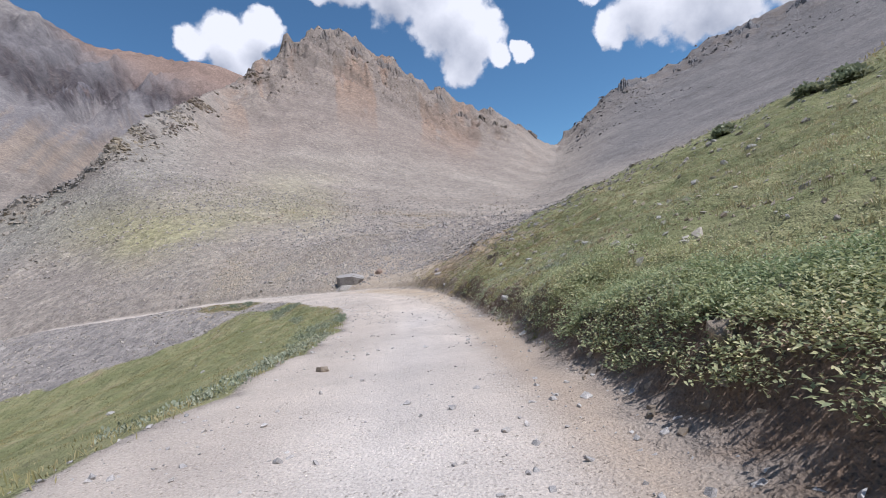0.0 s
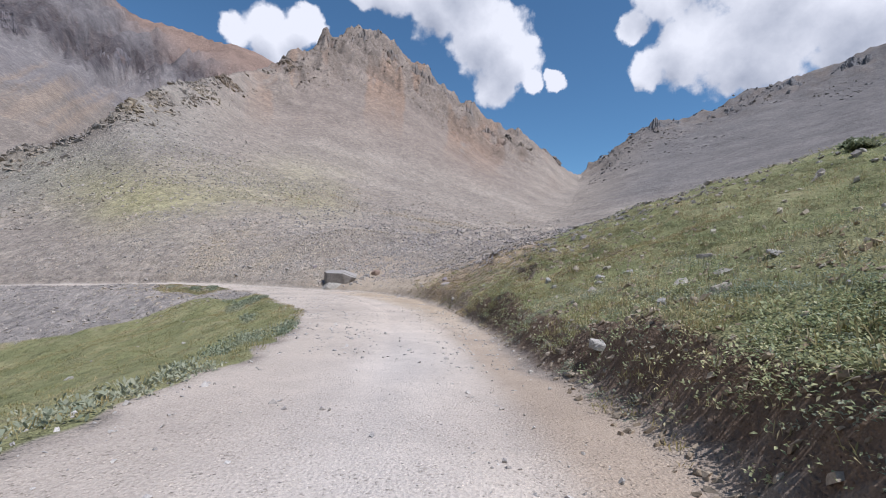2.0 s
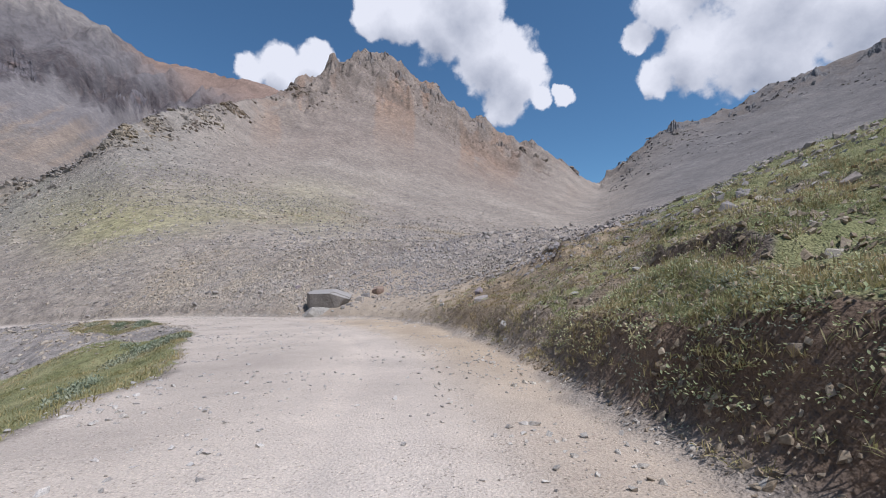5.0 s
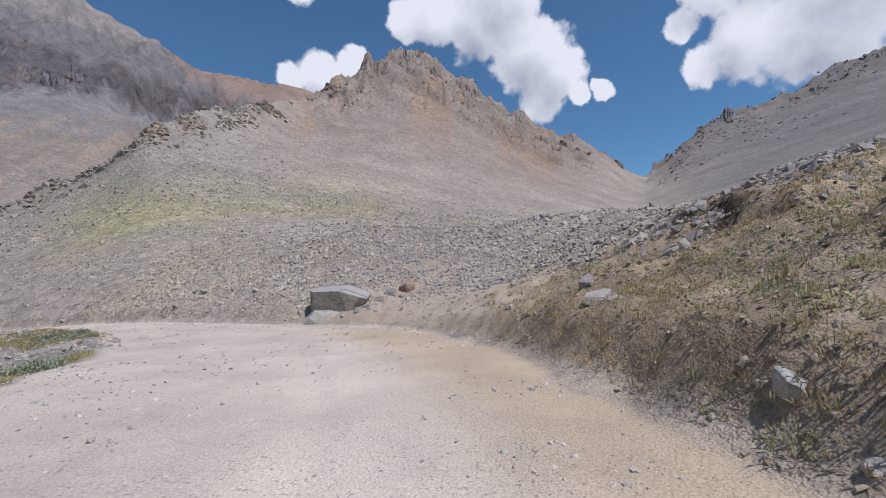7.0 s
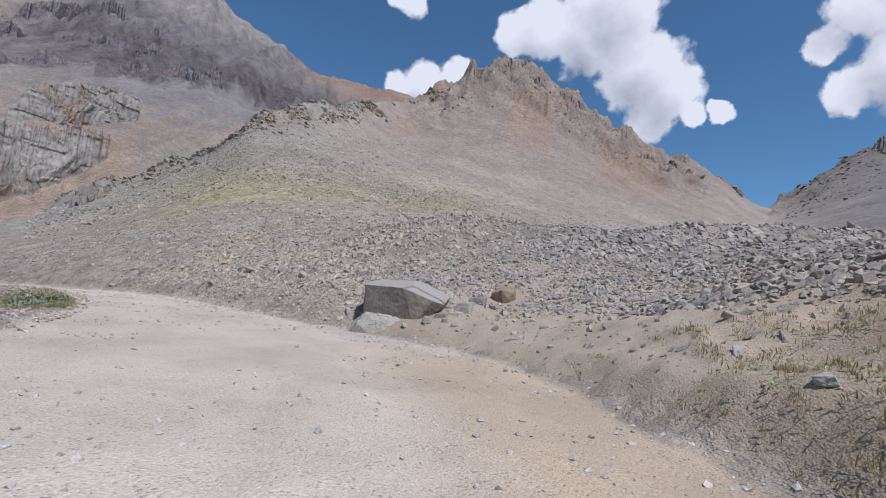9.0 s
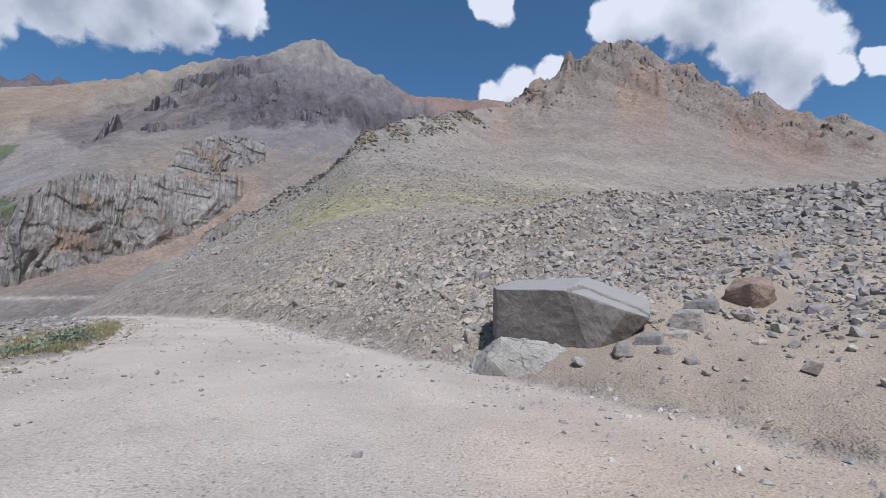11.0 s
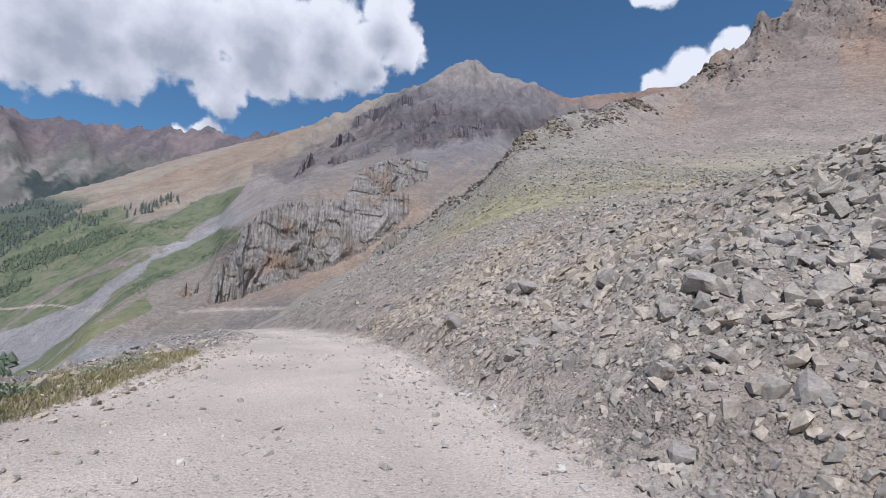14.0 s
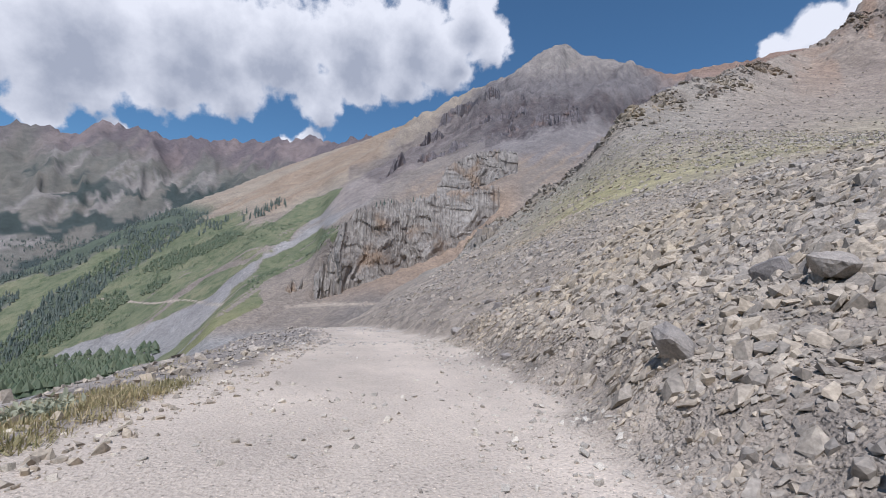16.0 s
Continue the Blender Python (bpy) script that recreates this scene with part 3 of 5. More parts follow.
def ground_material():
    m, n, l, p = material("mountain_ground")
    pos = n.new("ShaderNodeTexCoord").outputs["Object"]
    base = n.new("ShaderNodeVertexColor")
    base.layer_name = "soil"
    kind = n.new("ShaderNodeVertexColor")
    kind.layer_name = "kind"
    part = n.new("ShaderNodeSeparateColor")
    l.new(kind.outputs[0], part.inputs[0])
    stones = tex(n, l, "ShaderNodeTexVoronoi", 2.2, pos, Randomness=1.0)
    pebbles = tex(n, l, "ShaderNodeTexVoronoi", 14.0, pos, Randomness=1.0)
    big = tex(n, l, "ShaderNodeTexVoronoi", 0.7, pos, Randomness=1.0)
    grain = tex(n, l, "ShaderNodeTexNoise", 30, pos, Detail=6.0)
    patch = tex(n, l, "ShaderNodeTexNoise", 0.35, pos, Detail=8.0, Roughness=.65)
    slope = tex(n, l, "ShaderNodeTexNoise", 0.03, pos, Detail=10.0, Roughness=.7)
    bare = n.new("ShaderNodeMath")
    bare.operation = "SUBTRACT"
    bare.use_clamp = True
    bare.inputs[0].default_value = .9
    l.new(part.outputs[0], bare.inputs[1])
    loose = n.new("ShaderNodeMath")
    loose.operation = "MULTIPLY"
    loose.inputs[1].default_value = .6
    l.new(bare.outputs[0], loose.inputs[0])
    c = blend(n, l, "MULTIPLY", loose.outputs[0], base.outputs[0], ramp(n, l, stones.outputs["Color"], [(0, (.55, .55, .56)), (1, (1.35, 1.32, 1.28))]))
    c = blend(n, l, "MULTIPLY", loose.outputs[0], c, ramp(n, l, big.outputs["Color"], [(0, (.58, .58, .6)), (1, (1.4, 1.38, 1.33))]))
    chips = tex(n, l, "ShaderNodeTexVoronoi", 38.0, pos, Randomness=1.0)
    drift = tex(n, l, "ShaderNodeTexNoise", 4.0, pos, Detail=9.0, Roughness=.72)
    uneven = []
    for cell in (pebbles, chips):
        off = n.new("ShaderNodeMath")
        off.operation = "MULTIPLY_ADD"
        l.new(drift.outputs[0], off.inputs[0])
        off.inputs[1].default_value = 1.1
        l.new(cell.outputs["Distance"], off.inputs[2])
        uneven.append(off.outputs[0])
    speck = ramp(n, l, uneven[0], [(.66, (1, 1, 1)), (.74, (0, 0, 0))])
    crumb = ramp(n, l, uneven[1], [(.78, (1, 1, 1)), (.9, (0, 0, 0))])
    c = blend(n, l, "MULTIPLY", speck, c, ramp(n, l, pebbles.outputs["Color"], [(0, (.5, .49, .48)), (.6, (1.1, 1.1, 1.08)), (1, (1.55, 1.55, 1.52))]))
    c = blend(n, l, "MULTIPLY", crumb, c, ramp(n, l, chips.outputs["Color"], [(0, (.62, .6, .58)), (.6, (1.1, 1.1, 1.08)), (1, (1.45, 1.45, 1.42))]))
    c = blend(n, l, "MULTIPLY", .6, c, ramp(n, l, grain.outputs[0], [(.3, (.72, .72, .72)), (.7, (1.25, 1.25, 1.25))]))
    c = blend(n, l, "MULTIPLY", .8, c, ramp(n, l, slope.outputs[0], [(.3, (.72, .7, .7)), (.7, (1.25, 1.22, 1.18))]))
    c = blend(n, l, "MULTIPLY", .7, c, ramp(n, l, patch.outputs[0], [(.3, (.78, .77, .76)), (.7, (1.2, 1.18, 1.15))]))
    tall = n.new("ShaderNodeMapping")
    tall.inputs["Scale"].default_value = (.07, .07, .016)
    l.new(pos, tall.inputs["Vector"])
    rib = tex(n, l, "ShaderNodeTexNoise", 1.0, tall.outputs[0], Detail=9.0, Roughness=.68)
    c = blend(n, l, "MULTIPLY", kind.outputs[1], c, ramp(n, l, rib.outputs[0], [(.34, (.62, .6, .62)), (.5, (1, 1, 1)), (.66, (1.3, 1.28, 1.24))]))
    turf = ramp(n, l, patch.outputs[0], [(.25, (.14, .15, .07)), (.45, (.21, .21, .105)), (.6, (.265, .25, .135)), (.75, (.31, .255, .165))])
    thicket = tex(n, l, "ShaderNodeTexNoise", .11, pos, Detail=5.0, Roughness=.7)
    wildland = ramp(n, l, slope.outputs[0], [(.3, (.115, .13, .088)), (.5, (.16, .17, .113)), (.7, (.22, .205, .142))])
    wildland = blend(n, l, "MULTIPLY", .9, wildland, ramp(n, l, thicket.outputs[0], [(.38, (.6, .7, .6)), (.52, (1.05, 1.05, 1.0))]))
    turf = blend(n, l, "MIX", part.outputs[2], turf, wildland)
    turf = blend(n, l, "MULTIPLY", .8, turf, ramp(n, l, grain.outputs[0], [(.3, (.55, .55, .5)), (.7, (1.4, 1.4, 1.3))]))
    brk = n.new("ShaderNodeMath")
    brk.operation = "ADD"
    l.new(part.outputs[1], brk.inputs[0])
    off = n.new("ShaderNodeMath")
    off.operation = "MULTIPLY_ADD"
    l.new(patch.outputs[0], off.inputs[0])
    off.inputs[1].default_value, off.inputs[2].default_value = 1.2, -.6
    l.new(off.outputs[0], brk.inputs[1])
    edge = n.new("ShaderNodeMapRange")
    edge.inputs["From Min"].default_value, edge.inputs["From Max"].default_value = .42, .62
    l.new(brk.outputs[0], edge.inputs["Value"])
    c = blend(n, l, "MIX", edge.outputs[0], c, turf)
    l.new(c, p.inputs["Base Color"])
    p.inputs["Roughness"].default_value = .95
    p.inputs["Specular IOR Level"].default_value = .15
    block = tex(n, l, "ShaderNodeTexVoronoi", .8, pos, Randomness=1.0)
    tilt = n.new("ShaderNodeSeparateColor")
    l.new(block.outputs["Color"], tilt.inputs[0])
    h = n.new("ShaderNodeMath")
    h.operation = "ADD"
    l.new(grain.outputs[0], h.inputs[0])
    l.new(speck, h.inputs[1])
    heap = n.new("ShaderNodeMath")
    heap.operation = "SUBTRACT"
    l.new(tilt.outputs[0], heap.inputs[0])
    l.new(block.outputs["Distance"], heap.inputs[1])
    bump = n.new("ShaderNodeBump")
    bump.inputs["Strength"].default_value, bump.inputs["Distance"].default_value = .8, .04
    l.new(h.outputs[0], bump.inputs["Height"])
    wide = n.new("ShaderNodeBump")
    wide.inputs["Distance"].default_value = 3.0
    l.new(bare.outputs[0], wide.inputs["Strength"])
    l.new(slope.outputs[0], wide.inputs["Height"])
    rubble = n.new("ShaderNodeBump")
    rubble.inputs["Distance"].default_value = .32
    l.new(bare.outputs[0], rubble.inputs["Strength"])
    l.new(heap.outputs[0], rubble.inputs["Height"])
    l.new(bump.outputs[0], rubble.inputs["Normal"])
    l.new(rubble.outputs[0], wide.inputs["Normal"])
    ribs = n.new("ShaderNodeBump")
    ribs.inputs["Distance"].default_value = 16.0
    away = n.new("ShaderNodeMath")
    away.operation = "MULTIPLY"
    away.inputs[1].default_value = .8
    l.new(kind.outputs[1], away.inputs[0])
    l.new(away.outputs[0], ribs.inputs["Strength"])
    l.new(rib.outputs[0], ribs.inputs["Height"])
    l.new(wide.outputs[0], ribs.inputs["Normal"])
    l.new(ribs.outputs[0], p.inputs["Normal"])
    return m


def rock_material(name, dark, light, warm, scale=1.0):
    m, n, l, p = material(name)
    pos = n.new("ShaderNodeTexCoord").outputs["Object"]
    isle = n.new("ShaderNodeNewGeometry").outputs["Random Per Island"]
    tone = ramp(n, l, isle, [(0, dark), (.55, light), (1, warm)])
    a = tex(n, l, "ShaderNodeTexNoise", 3.0 * scale, pos, Detail=10.0, Roughness=.7)
    b = tex(n, l, "ShaderNodeTexNoise", 24 * scale, pos, Detail=6.0)
    area = tex(n, l, "ShaderNodeTexNoise", .045, pos, Detail=4.0)
    tone = blend(n, l, "MULTIPLY", .8, tone, ramp(n, l, area.outputs[0], [(.32, (.92, .93, .98)), (.5, (1, 1, 1)), (.66, (1.08, 1.0, .82))]))
    c = blend(n, l, "MULTIPLY", .9, tone, ramp(n, l, a.outputs[0], [(.3, (.62, .61, .6)), (.7, (1.28, 1.25, 1.2))]))
    c = blend(n, l, "MULTIPLY", .6, c, ramp(n, l, b.outputs[0], [(.3, (.7, .7, .7)), (.7, (1.25, 1.25, 1.25))]))
    l.new(c, p.inputs["Base Color"])
    p.inputs["Roughness"].default_value = .9
    p.inputs["Specular IOR Level"].default_value = .2
    bump = n.new("ShaderNodeBump")
    bump.inputs["Strength"].default_value, bump.inputs["Distance"].default_value = .5, .05
    l.new(a.outputs[0], bump.inputs["Height"])
    l.new(bump.outputs[0], p.inputs["Normal"])
    return m


GROUND = ground_material()
SCREE = rock_material("scree_stone", (.27, .25, .232), (.37, .335, .297), (.45, .395, .33))
TAN = rock_material("tan_bank_stone", (.235, .19, .14), (.31, .26, .2), (.39, .34, .275))
OCHRE = rock_material("ochre_scree_stone", (.28, .26, .185), (.345, .32, .225), (.40, .365, .26))
BLOCK = rock_material("block_stone", (.23, .215, .205), (.335, .305, .285), (.375, .325, .285))
CRAG = rock_material("crag_rock", (.195, .165, .138), (.235, .20, .168), (.27, .212, .165), .12)
OUTCROP = rock_material("outcrop_rock", (.22, .2, .178), (.285, .258, .225), (.33, .285, .235), .3)
CLIFF = rock_material("cliff_rock", (.215, .195, .175), (.26, .235, .21), (.285, .25, .21), .1)
HIGH = rock_material("high_rock", (.175, .165, .16), (.205, .195, .187), (.23, .215, .205), .05)
PALE = rock_material("pale_rock", (.34, .33, .30), (.41, .39, .355), (.38, .34, .29), 1.5)
GRAVEL = rock_material("road_gravel_stone", (.35, .335, .315), (.46, .43, .395), (.60, .57, .53), 4.0)


def cliff_material(name, warm, mid, light):
    """Volcanic rock with vertical weathering streaks and patches of another colour."""
    m, n, l, p = material(name)
    pos = n.new("ShaderNodeTexCoord").outputs["Object"]
    tall = n.new("ShaderNodeMapping")
    tall.inputs["Scale"].default_value = (.5, .5, .13)
    l.new(pos, tall.inputs["Vector"])
    run = tex(n, l, "ShaderNodeTexNoise", 1.0, tall.outputs[0], Detail=8.0, Roughness=.65)
    area = tex(n, l, "ShaderNodeTexNoise", .05, pos, Detail=5.0, Roughness=.6)
    grit = tex(n, l, "ShaderNodeTexNoise", .8, pos, Detail=8.0, Roughness=.7)
    c = ramp(n, l, area.outputs[0], [(.34, warm), (.46, mid), (.6, light)])
    c = blend(n, l, "MULTIPLY", .9, c, ramp(n, l, run.outputs[0], [(.34, (.55, .52, .5)), (.5, (.95, .95, .95)), (.66, (1.2, 1.2, 1.18))]))
    c = blend(n, l, "MULTIPLY", .8, c, ramp(n, l, grit.outputs[0], [(.3, (.7, .7, .7)), (.7, (1.2, 1.2, 1.2))]))
    l.new(c, p.inputs["Base Color"])
    p.inputs["Roughness"].default_value = .92
    p.inputs["Specular IOR Level"].default_value = .15
    bump = n.new("ShaderNodeBump")
    bump.inputs["Strength"].default_value, bump.inputs["Distance"].default_value = .7, .8
    l.new(grit.outputs[0], bump.inputs["Height"])
    l.new(bump.outputs[0], p.inputs["Normal"])
    return m


CLIFF_FACE = cliff_material("cliff_face_rock", (.30, .225, .165), (.29, .26, .23), (.345, .315, .28))
DUSKY_FACE = cliff_material("dusky_face_rock", (.225, .17, .15), (.17, .15, .152), (.215, .19, .188))
CRAG_FACE = cliff_material("crag_face_rock", (.27, .20, .155), (.235, .20, .172), (.275, .238, .205))
EAST_FACE = cliff_material("east_face_rock", (.165, .155, .148), (.195, .185, .18), (.23, .218, .21))


def boulder_material():
    """Grey-brown slab with raised veins: sides darkened for their shade, flat top paler by normal."""
    m, n, l, p = material("slab_rock")
    pos = n.new("ShaderNodeTexCoord").outputs["Object"]
    a = tex(n, l, "ShaderNodeTexNoise", 1.6, pos, Detail=10.0, Roughness=.65)
    b = tex(n, l, "ShaderNodeTexNoise", 30, pos, Detail=5.0)
    lean = n.new("ShaderNodeMapping")
    lean.inputs["Rotation"].default_value = (0, radians(35), 0)
    lean.inputs["Scale"].default_value = (1.6, 1, .9)
    l.new(pos, lean.inputs["Vector"])
    vein = tex(n, l, "ShaderNodeTexNoise", 2.0, lean.outputs[0], Detail=5.0, Roughness=.6, Distortion=.8)
    line = n.new("ShaderNodeMath")
    line.operation = "PINGPONG"
    l.new(vein.outputs[0], line.inputs[0])
    line.inputs[1].default_value = .09
    # side tones, taken down to hold the shade on the faces
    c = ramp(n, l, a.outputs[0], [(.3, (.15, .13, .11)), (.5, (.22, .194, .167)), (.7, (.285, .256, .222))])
    c = blend(n, l, "MULTIPLY", .6, c, ramp(n, l, b.outputs[0], [(.3, (.75, .75, .75)), (.7, (1.2, 1.2, 1.2))]))
    c = blend(n, l, "MIX", ramp(n, l, line.outputs[0], [(.075, (0, 0, 0)), (.09, (.55, .55, .55))]), c, (.40, .365, .32))
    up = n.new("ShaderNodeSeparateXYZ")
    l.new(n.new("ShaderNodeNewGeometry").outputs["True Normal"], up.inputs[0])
    # upward faces get a paler tone than the shade-darkened sides
    dust_or_top = n.new("ShaderNodeMapRange")
    dust_or_top.inputs["From Min"].default_value, dust_or_top.inputs["From Max"].default_value = .55, .9
    l.new(up.outputs["Z"], dust_or_top.inputs["Value"])
    c = blend(n, l, "MIX", dust_or_top.outputs[0], c, (.31, .285, .255))
    l.new(c, p.inputs["Base Color"])
    p.inputs["Roughness"].default_value = .85
    bump = n.new("ShaderNodeBump")
    bump.inputs["Strength"].default_value, bump.inputs["Distance"].default_value = .4, .09
    l.new(line.outputs[0], bump.inputs["Height"])
    fine = n.new("ShaderNodeBump")
    fine.inputs["Strength"].default_value, fine.inputs["Distance"].default_value = .5, .04
    l.new(a.outputs[0], fine.inputs["Height"])
    l.new(bump.outputs[0], fine.inputs["Normal"])
    l.new(fine.outputs[0], p.inputs["Normal"])
    return m


def leaf_material(name, stops):
    m, n, l, p = material(name)
    pos = n.new("ShaderNodeTexCoord").outputs["Object"]
    isle = n.new("ShaderNodeNewGeometry").outputs["Random Per Island"]
    drift = tex(n, l, "ShaderNodeTexNoise", .35, pos, Detail=4.0)
    c = ramp(n, l, isle, stops)
    c = blend(n, l, "MULTIPLY", .8, c, ramp(n, l, drift.outputs[0], [(.3, (.65, .75, .6)), (.7, (1.35, 1.2, 1.1))]))
    l.new(c, p.inputs["Base Color"])
    p.inputs["Roughness"].default_value = .6
    p.inputs["Specular IOR Level"].default_value = .3
    glow, both_ = n.new("ShaderNodeBsdfTranslucent"), n.new("ShaderNodeMixShader")
    l.new(c, glow.inputs["Color"])
    both_.inputs[0].default_value = .33
    l.new(p.outputs[0], both_.inputs[1])
    l.new(glow.outputs[0], both_.inputs[2])
    l.new(both_.outputs[0], n["Material Output"].inputs["Surface"])
    return m


SLAB = boulder_material()
HERB = leaf_material("herb_leaf", [(0, (.26, .31, .18)), (.5, (.38, .41, .235)), (.85, (.50, .50, .285)), (1, (.62, .56, .39))])
GRASS = leaf_material("grass_blade", [(0, (.26, .25, .135)), (.5, (.36, .325, .19)), (1, (.48, .41, .27))])
DRY = leaf_material("dry_grass", [(0, (.24, .20, .10)), (.5, (.33, .27, .15)), (1, (.42, .34, .20))])
VERGE = leaf_material("verge_blade", [(0, (.24, .22, .10)), (.5, (.33, .295, .145)), (1, (.44, .375, .22))])
SAGE = leaf_material("sage_leaf", [(0, (.21, .245, .185)), (.6, (.31, .34, .26)), (1, (.41, .43, .33))])
WILLOW = leaf_material("willow_leaf", [(0, (.19, .22, .155)), (.6, (.265, .295, .205)), (1, (.35, .37, .26))])
# far trees: air haze mixed into the greens, lighter and bluer than real foliage
HAZED_CONIFER = leaf_material("hazed_conifer_needles", [(0, (.145, .18, .17)), (1, (.20, .235, .215))])
HAZED_ASPEN = leaf_material("hazed_aspen_crown", [(0, (.135, .175, .12)), (1, (.19, .225, .15))])
BARK, bn, bl, bp = material("bark")
bp.inputs["Roughness"].default_value = .9
bl.new(ramp(bn, bl, tex(bn, bl, "ShaderNodeTexNoise", 14, bn.new("ShaderNodeTexCoord").outputs["Object"], Detail=6.0).outputs[0],
            [(.3, (.09, .07, .05)), (.7, (.2, .16, .12))]), bp.inputs["Base Color"])

# ---- the ground, one sheet to the horizon ----
inner = np.concatenate([[.01, .4], np.exp(np.arange(np.log(.8), np.log(14), .026)), np.exp(np.arange(np.log(14), np.log(56), .012)),
                        np.exp(np.arange(np.log(56), np.log(96), .018))])
wide = np.concatenate([np.arange(-180, -125, .3), np.arange(-125, 180, .6)])
x1, y1, f1 = sheet(inner, wide, True)
outer = np.concatenate([np.exp(np.arange(np.log(inner[-1]), np.log(390), .0112)), np.exp(np.arange(np.log(390), np.log(560), .0065)),
                        np.exp(np.arange(np.log(560), np.log(4700), .019))])
ang = np.concatenate([np.arange(-80, -22, .5), np.arange(-22, -8, 1 / 3), np.arange(-8, 21, 1 / 6), np.arange(21, 112, 1 / 3), np.arange(112, 125, .5), np.arange(125, 280.1, 5)])
x2, y2, f2 = sheet(outer, ang, False)
gx, gy = np.concatenate([x1, x2]), np.concatenate([y1, y2])
gz, gm = land(gx, gy)
ground_mesh = mesh_from("ground", np.stack([gx, gy, gz], 1), np.concatenate([f1, f2 + len(x1)]))
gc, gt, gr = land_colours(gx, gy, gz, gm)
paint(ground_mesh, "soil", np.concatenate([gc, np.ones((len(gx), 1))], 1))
paint(ground_mesh, "kind", np.stack([np.maximum(gr, gm["dust_or_top"]), gt, smooth(150, 300, gm["r"]), smooth(150, 300, gm["r"]) * (.22 + .78 * gm["craggy"])], 1))
ground_mesh.materials.append(GROUND)
ground_mesh.polygons.foreach_set("use_smooth", np.ones(len(ground_mesh.polygons), bool))
tagged(new("ground", ground_mesh), "rocky mountain terrain with gravel road, scree slopes and turf", "ground", kind="structure")


# ---- loose rock ----
def part(name, me, mat, parent=None, label=""):
    if not me.materials:
        me.materials.append(mat)
    ob = new(name, me)
    if parent is not None:
        ob.parent = parent
    return tagged(ob, label)


def shard(seed, points=11, flat=1.0, square=.35):
    """One angular broken block of unit size, some of its corners knocked off: corners and triangles."""
    rng = np.random.default_rng(seed)
    bm = bmesh.new()
    lean = rng.uniform(-.18, .18, 2)
    corners = [np.array((i, j, k)) for i in (-1, 1) for j in (-1, 1) for k in (-1, 1)]
    rng.shuffle(corners)
    for k, p in enumerate(corners[:min(points, 8)]):
        p = p * rng.uniform(.28, 1.0, 3)
        p[:2] += lean * p[2]
        bm.verts.new(Vector((p[0] * .5, p[1] * .5 * .85, p[2] * .5 * flat)))
    for _ in range(max(points - 8, 0)):
        p = rng.uniform(-1, 1, 3)
        p[rng.integers(0, 3)] = rng.choice((-1.0, 1.0))
        bm.verts.new(Vector((p[0] * .5, p[1] * .5 * .85, p[2] * .5 * flat)))
    bmesh.ops.convex_hull(bm, input=bm.verts)
    bmesh.ops.delete(bm, geom=[v for v in bm.verts if not v.link_faces], context="VERTS")
    bmesh.ops.triangulate(bm, faces=bm.faces)
    bm.verts.index_update()
    v = np.array([u.co[:] for u in bm.verts])
    f = np.array([[u.index for u in q.verts] for q in bm.faces])
    bm.free()
    return v, f


SHARDS = [shard(100 + k, 7 + k % 4, (.4, .55, .7, .85)[k % 4]) for k in range(32)]


def knob(seed):
    """A rough rock tooth of unit size."""
    rng = np.random.default_rng(seed)
    bm = bmesh.new()
    for _ in range(9):
        p = rng.normal(0, 1, 3)
        p *= .5 / max(abs(p)) * rng.uniform(.75, 1)
        bm.verts.new(Vector(p))
    bmesh.ops.convex_hull(bm, input=bm.verts)
    bmesh.ops.delete(bm, geom=[v for v in bm.verts if not v.link_faces], context="VERTS")
    bmesh.ops.triangulate(bm, faces=bm.faces)
    bm.verts.index_update()
    v, f = np.array([u.co[:] for u in bm.verts]), np.array([[u.index for u in q.verts] for q in bm.faces])
    bm.free()
    return v, f


CHUNKS = [knob(200 + k) for k in range(16)]


def turns(rng, n, tilt=.5):
    """Random rotations: any heading, some tilt."""
    a, b, c = rng.uniform(0, 2 * np.pi, n), rng.normal(0, tilt, n), rng.normal(0, tilt, n)
    ca, sa, cb, sb, cc, sc = np.cos(a), np.sin(a), np.cos(b), np.sin(b), np.cos(c), np.sin(c)
    m = np.empty((n, 3, 3))
    m[:, 0] = np.stack([ca * cb, ca * sb * sc - sa * cc, ca * sb * cc + sa * sc], 1)
    m[:, 1] = np.stack([sa * cb, sa * sb * sc + ca * cc, sa * sb * cc - ca * sc], 1)
    m[:, 2] = np.stack([-sb, cb * sc, cb * cc], 1)
    return m


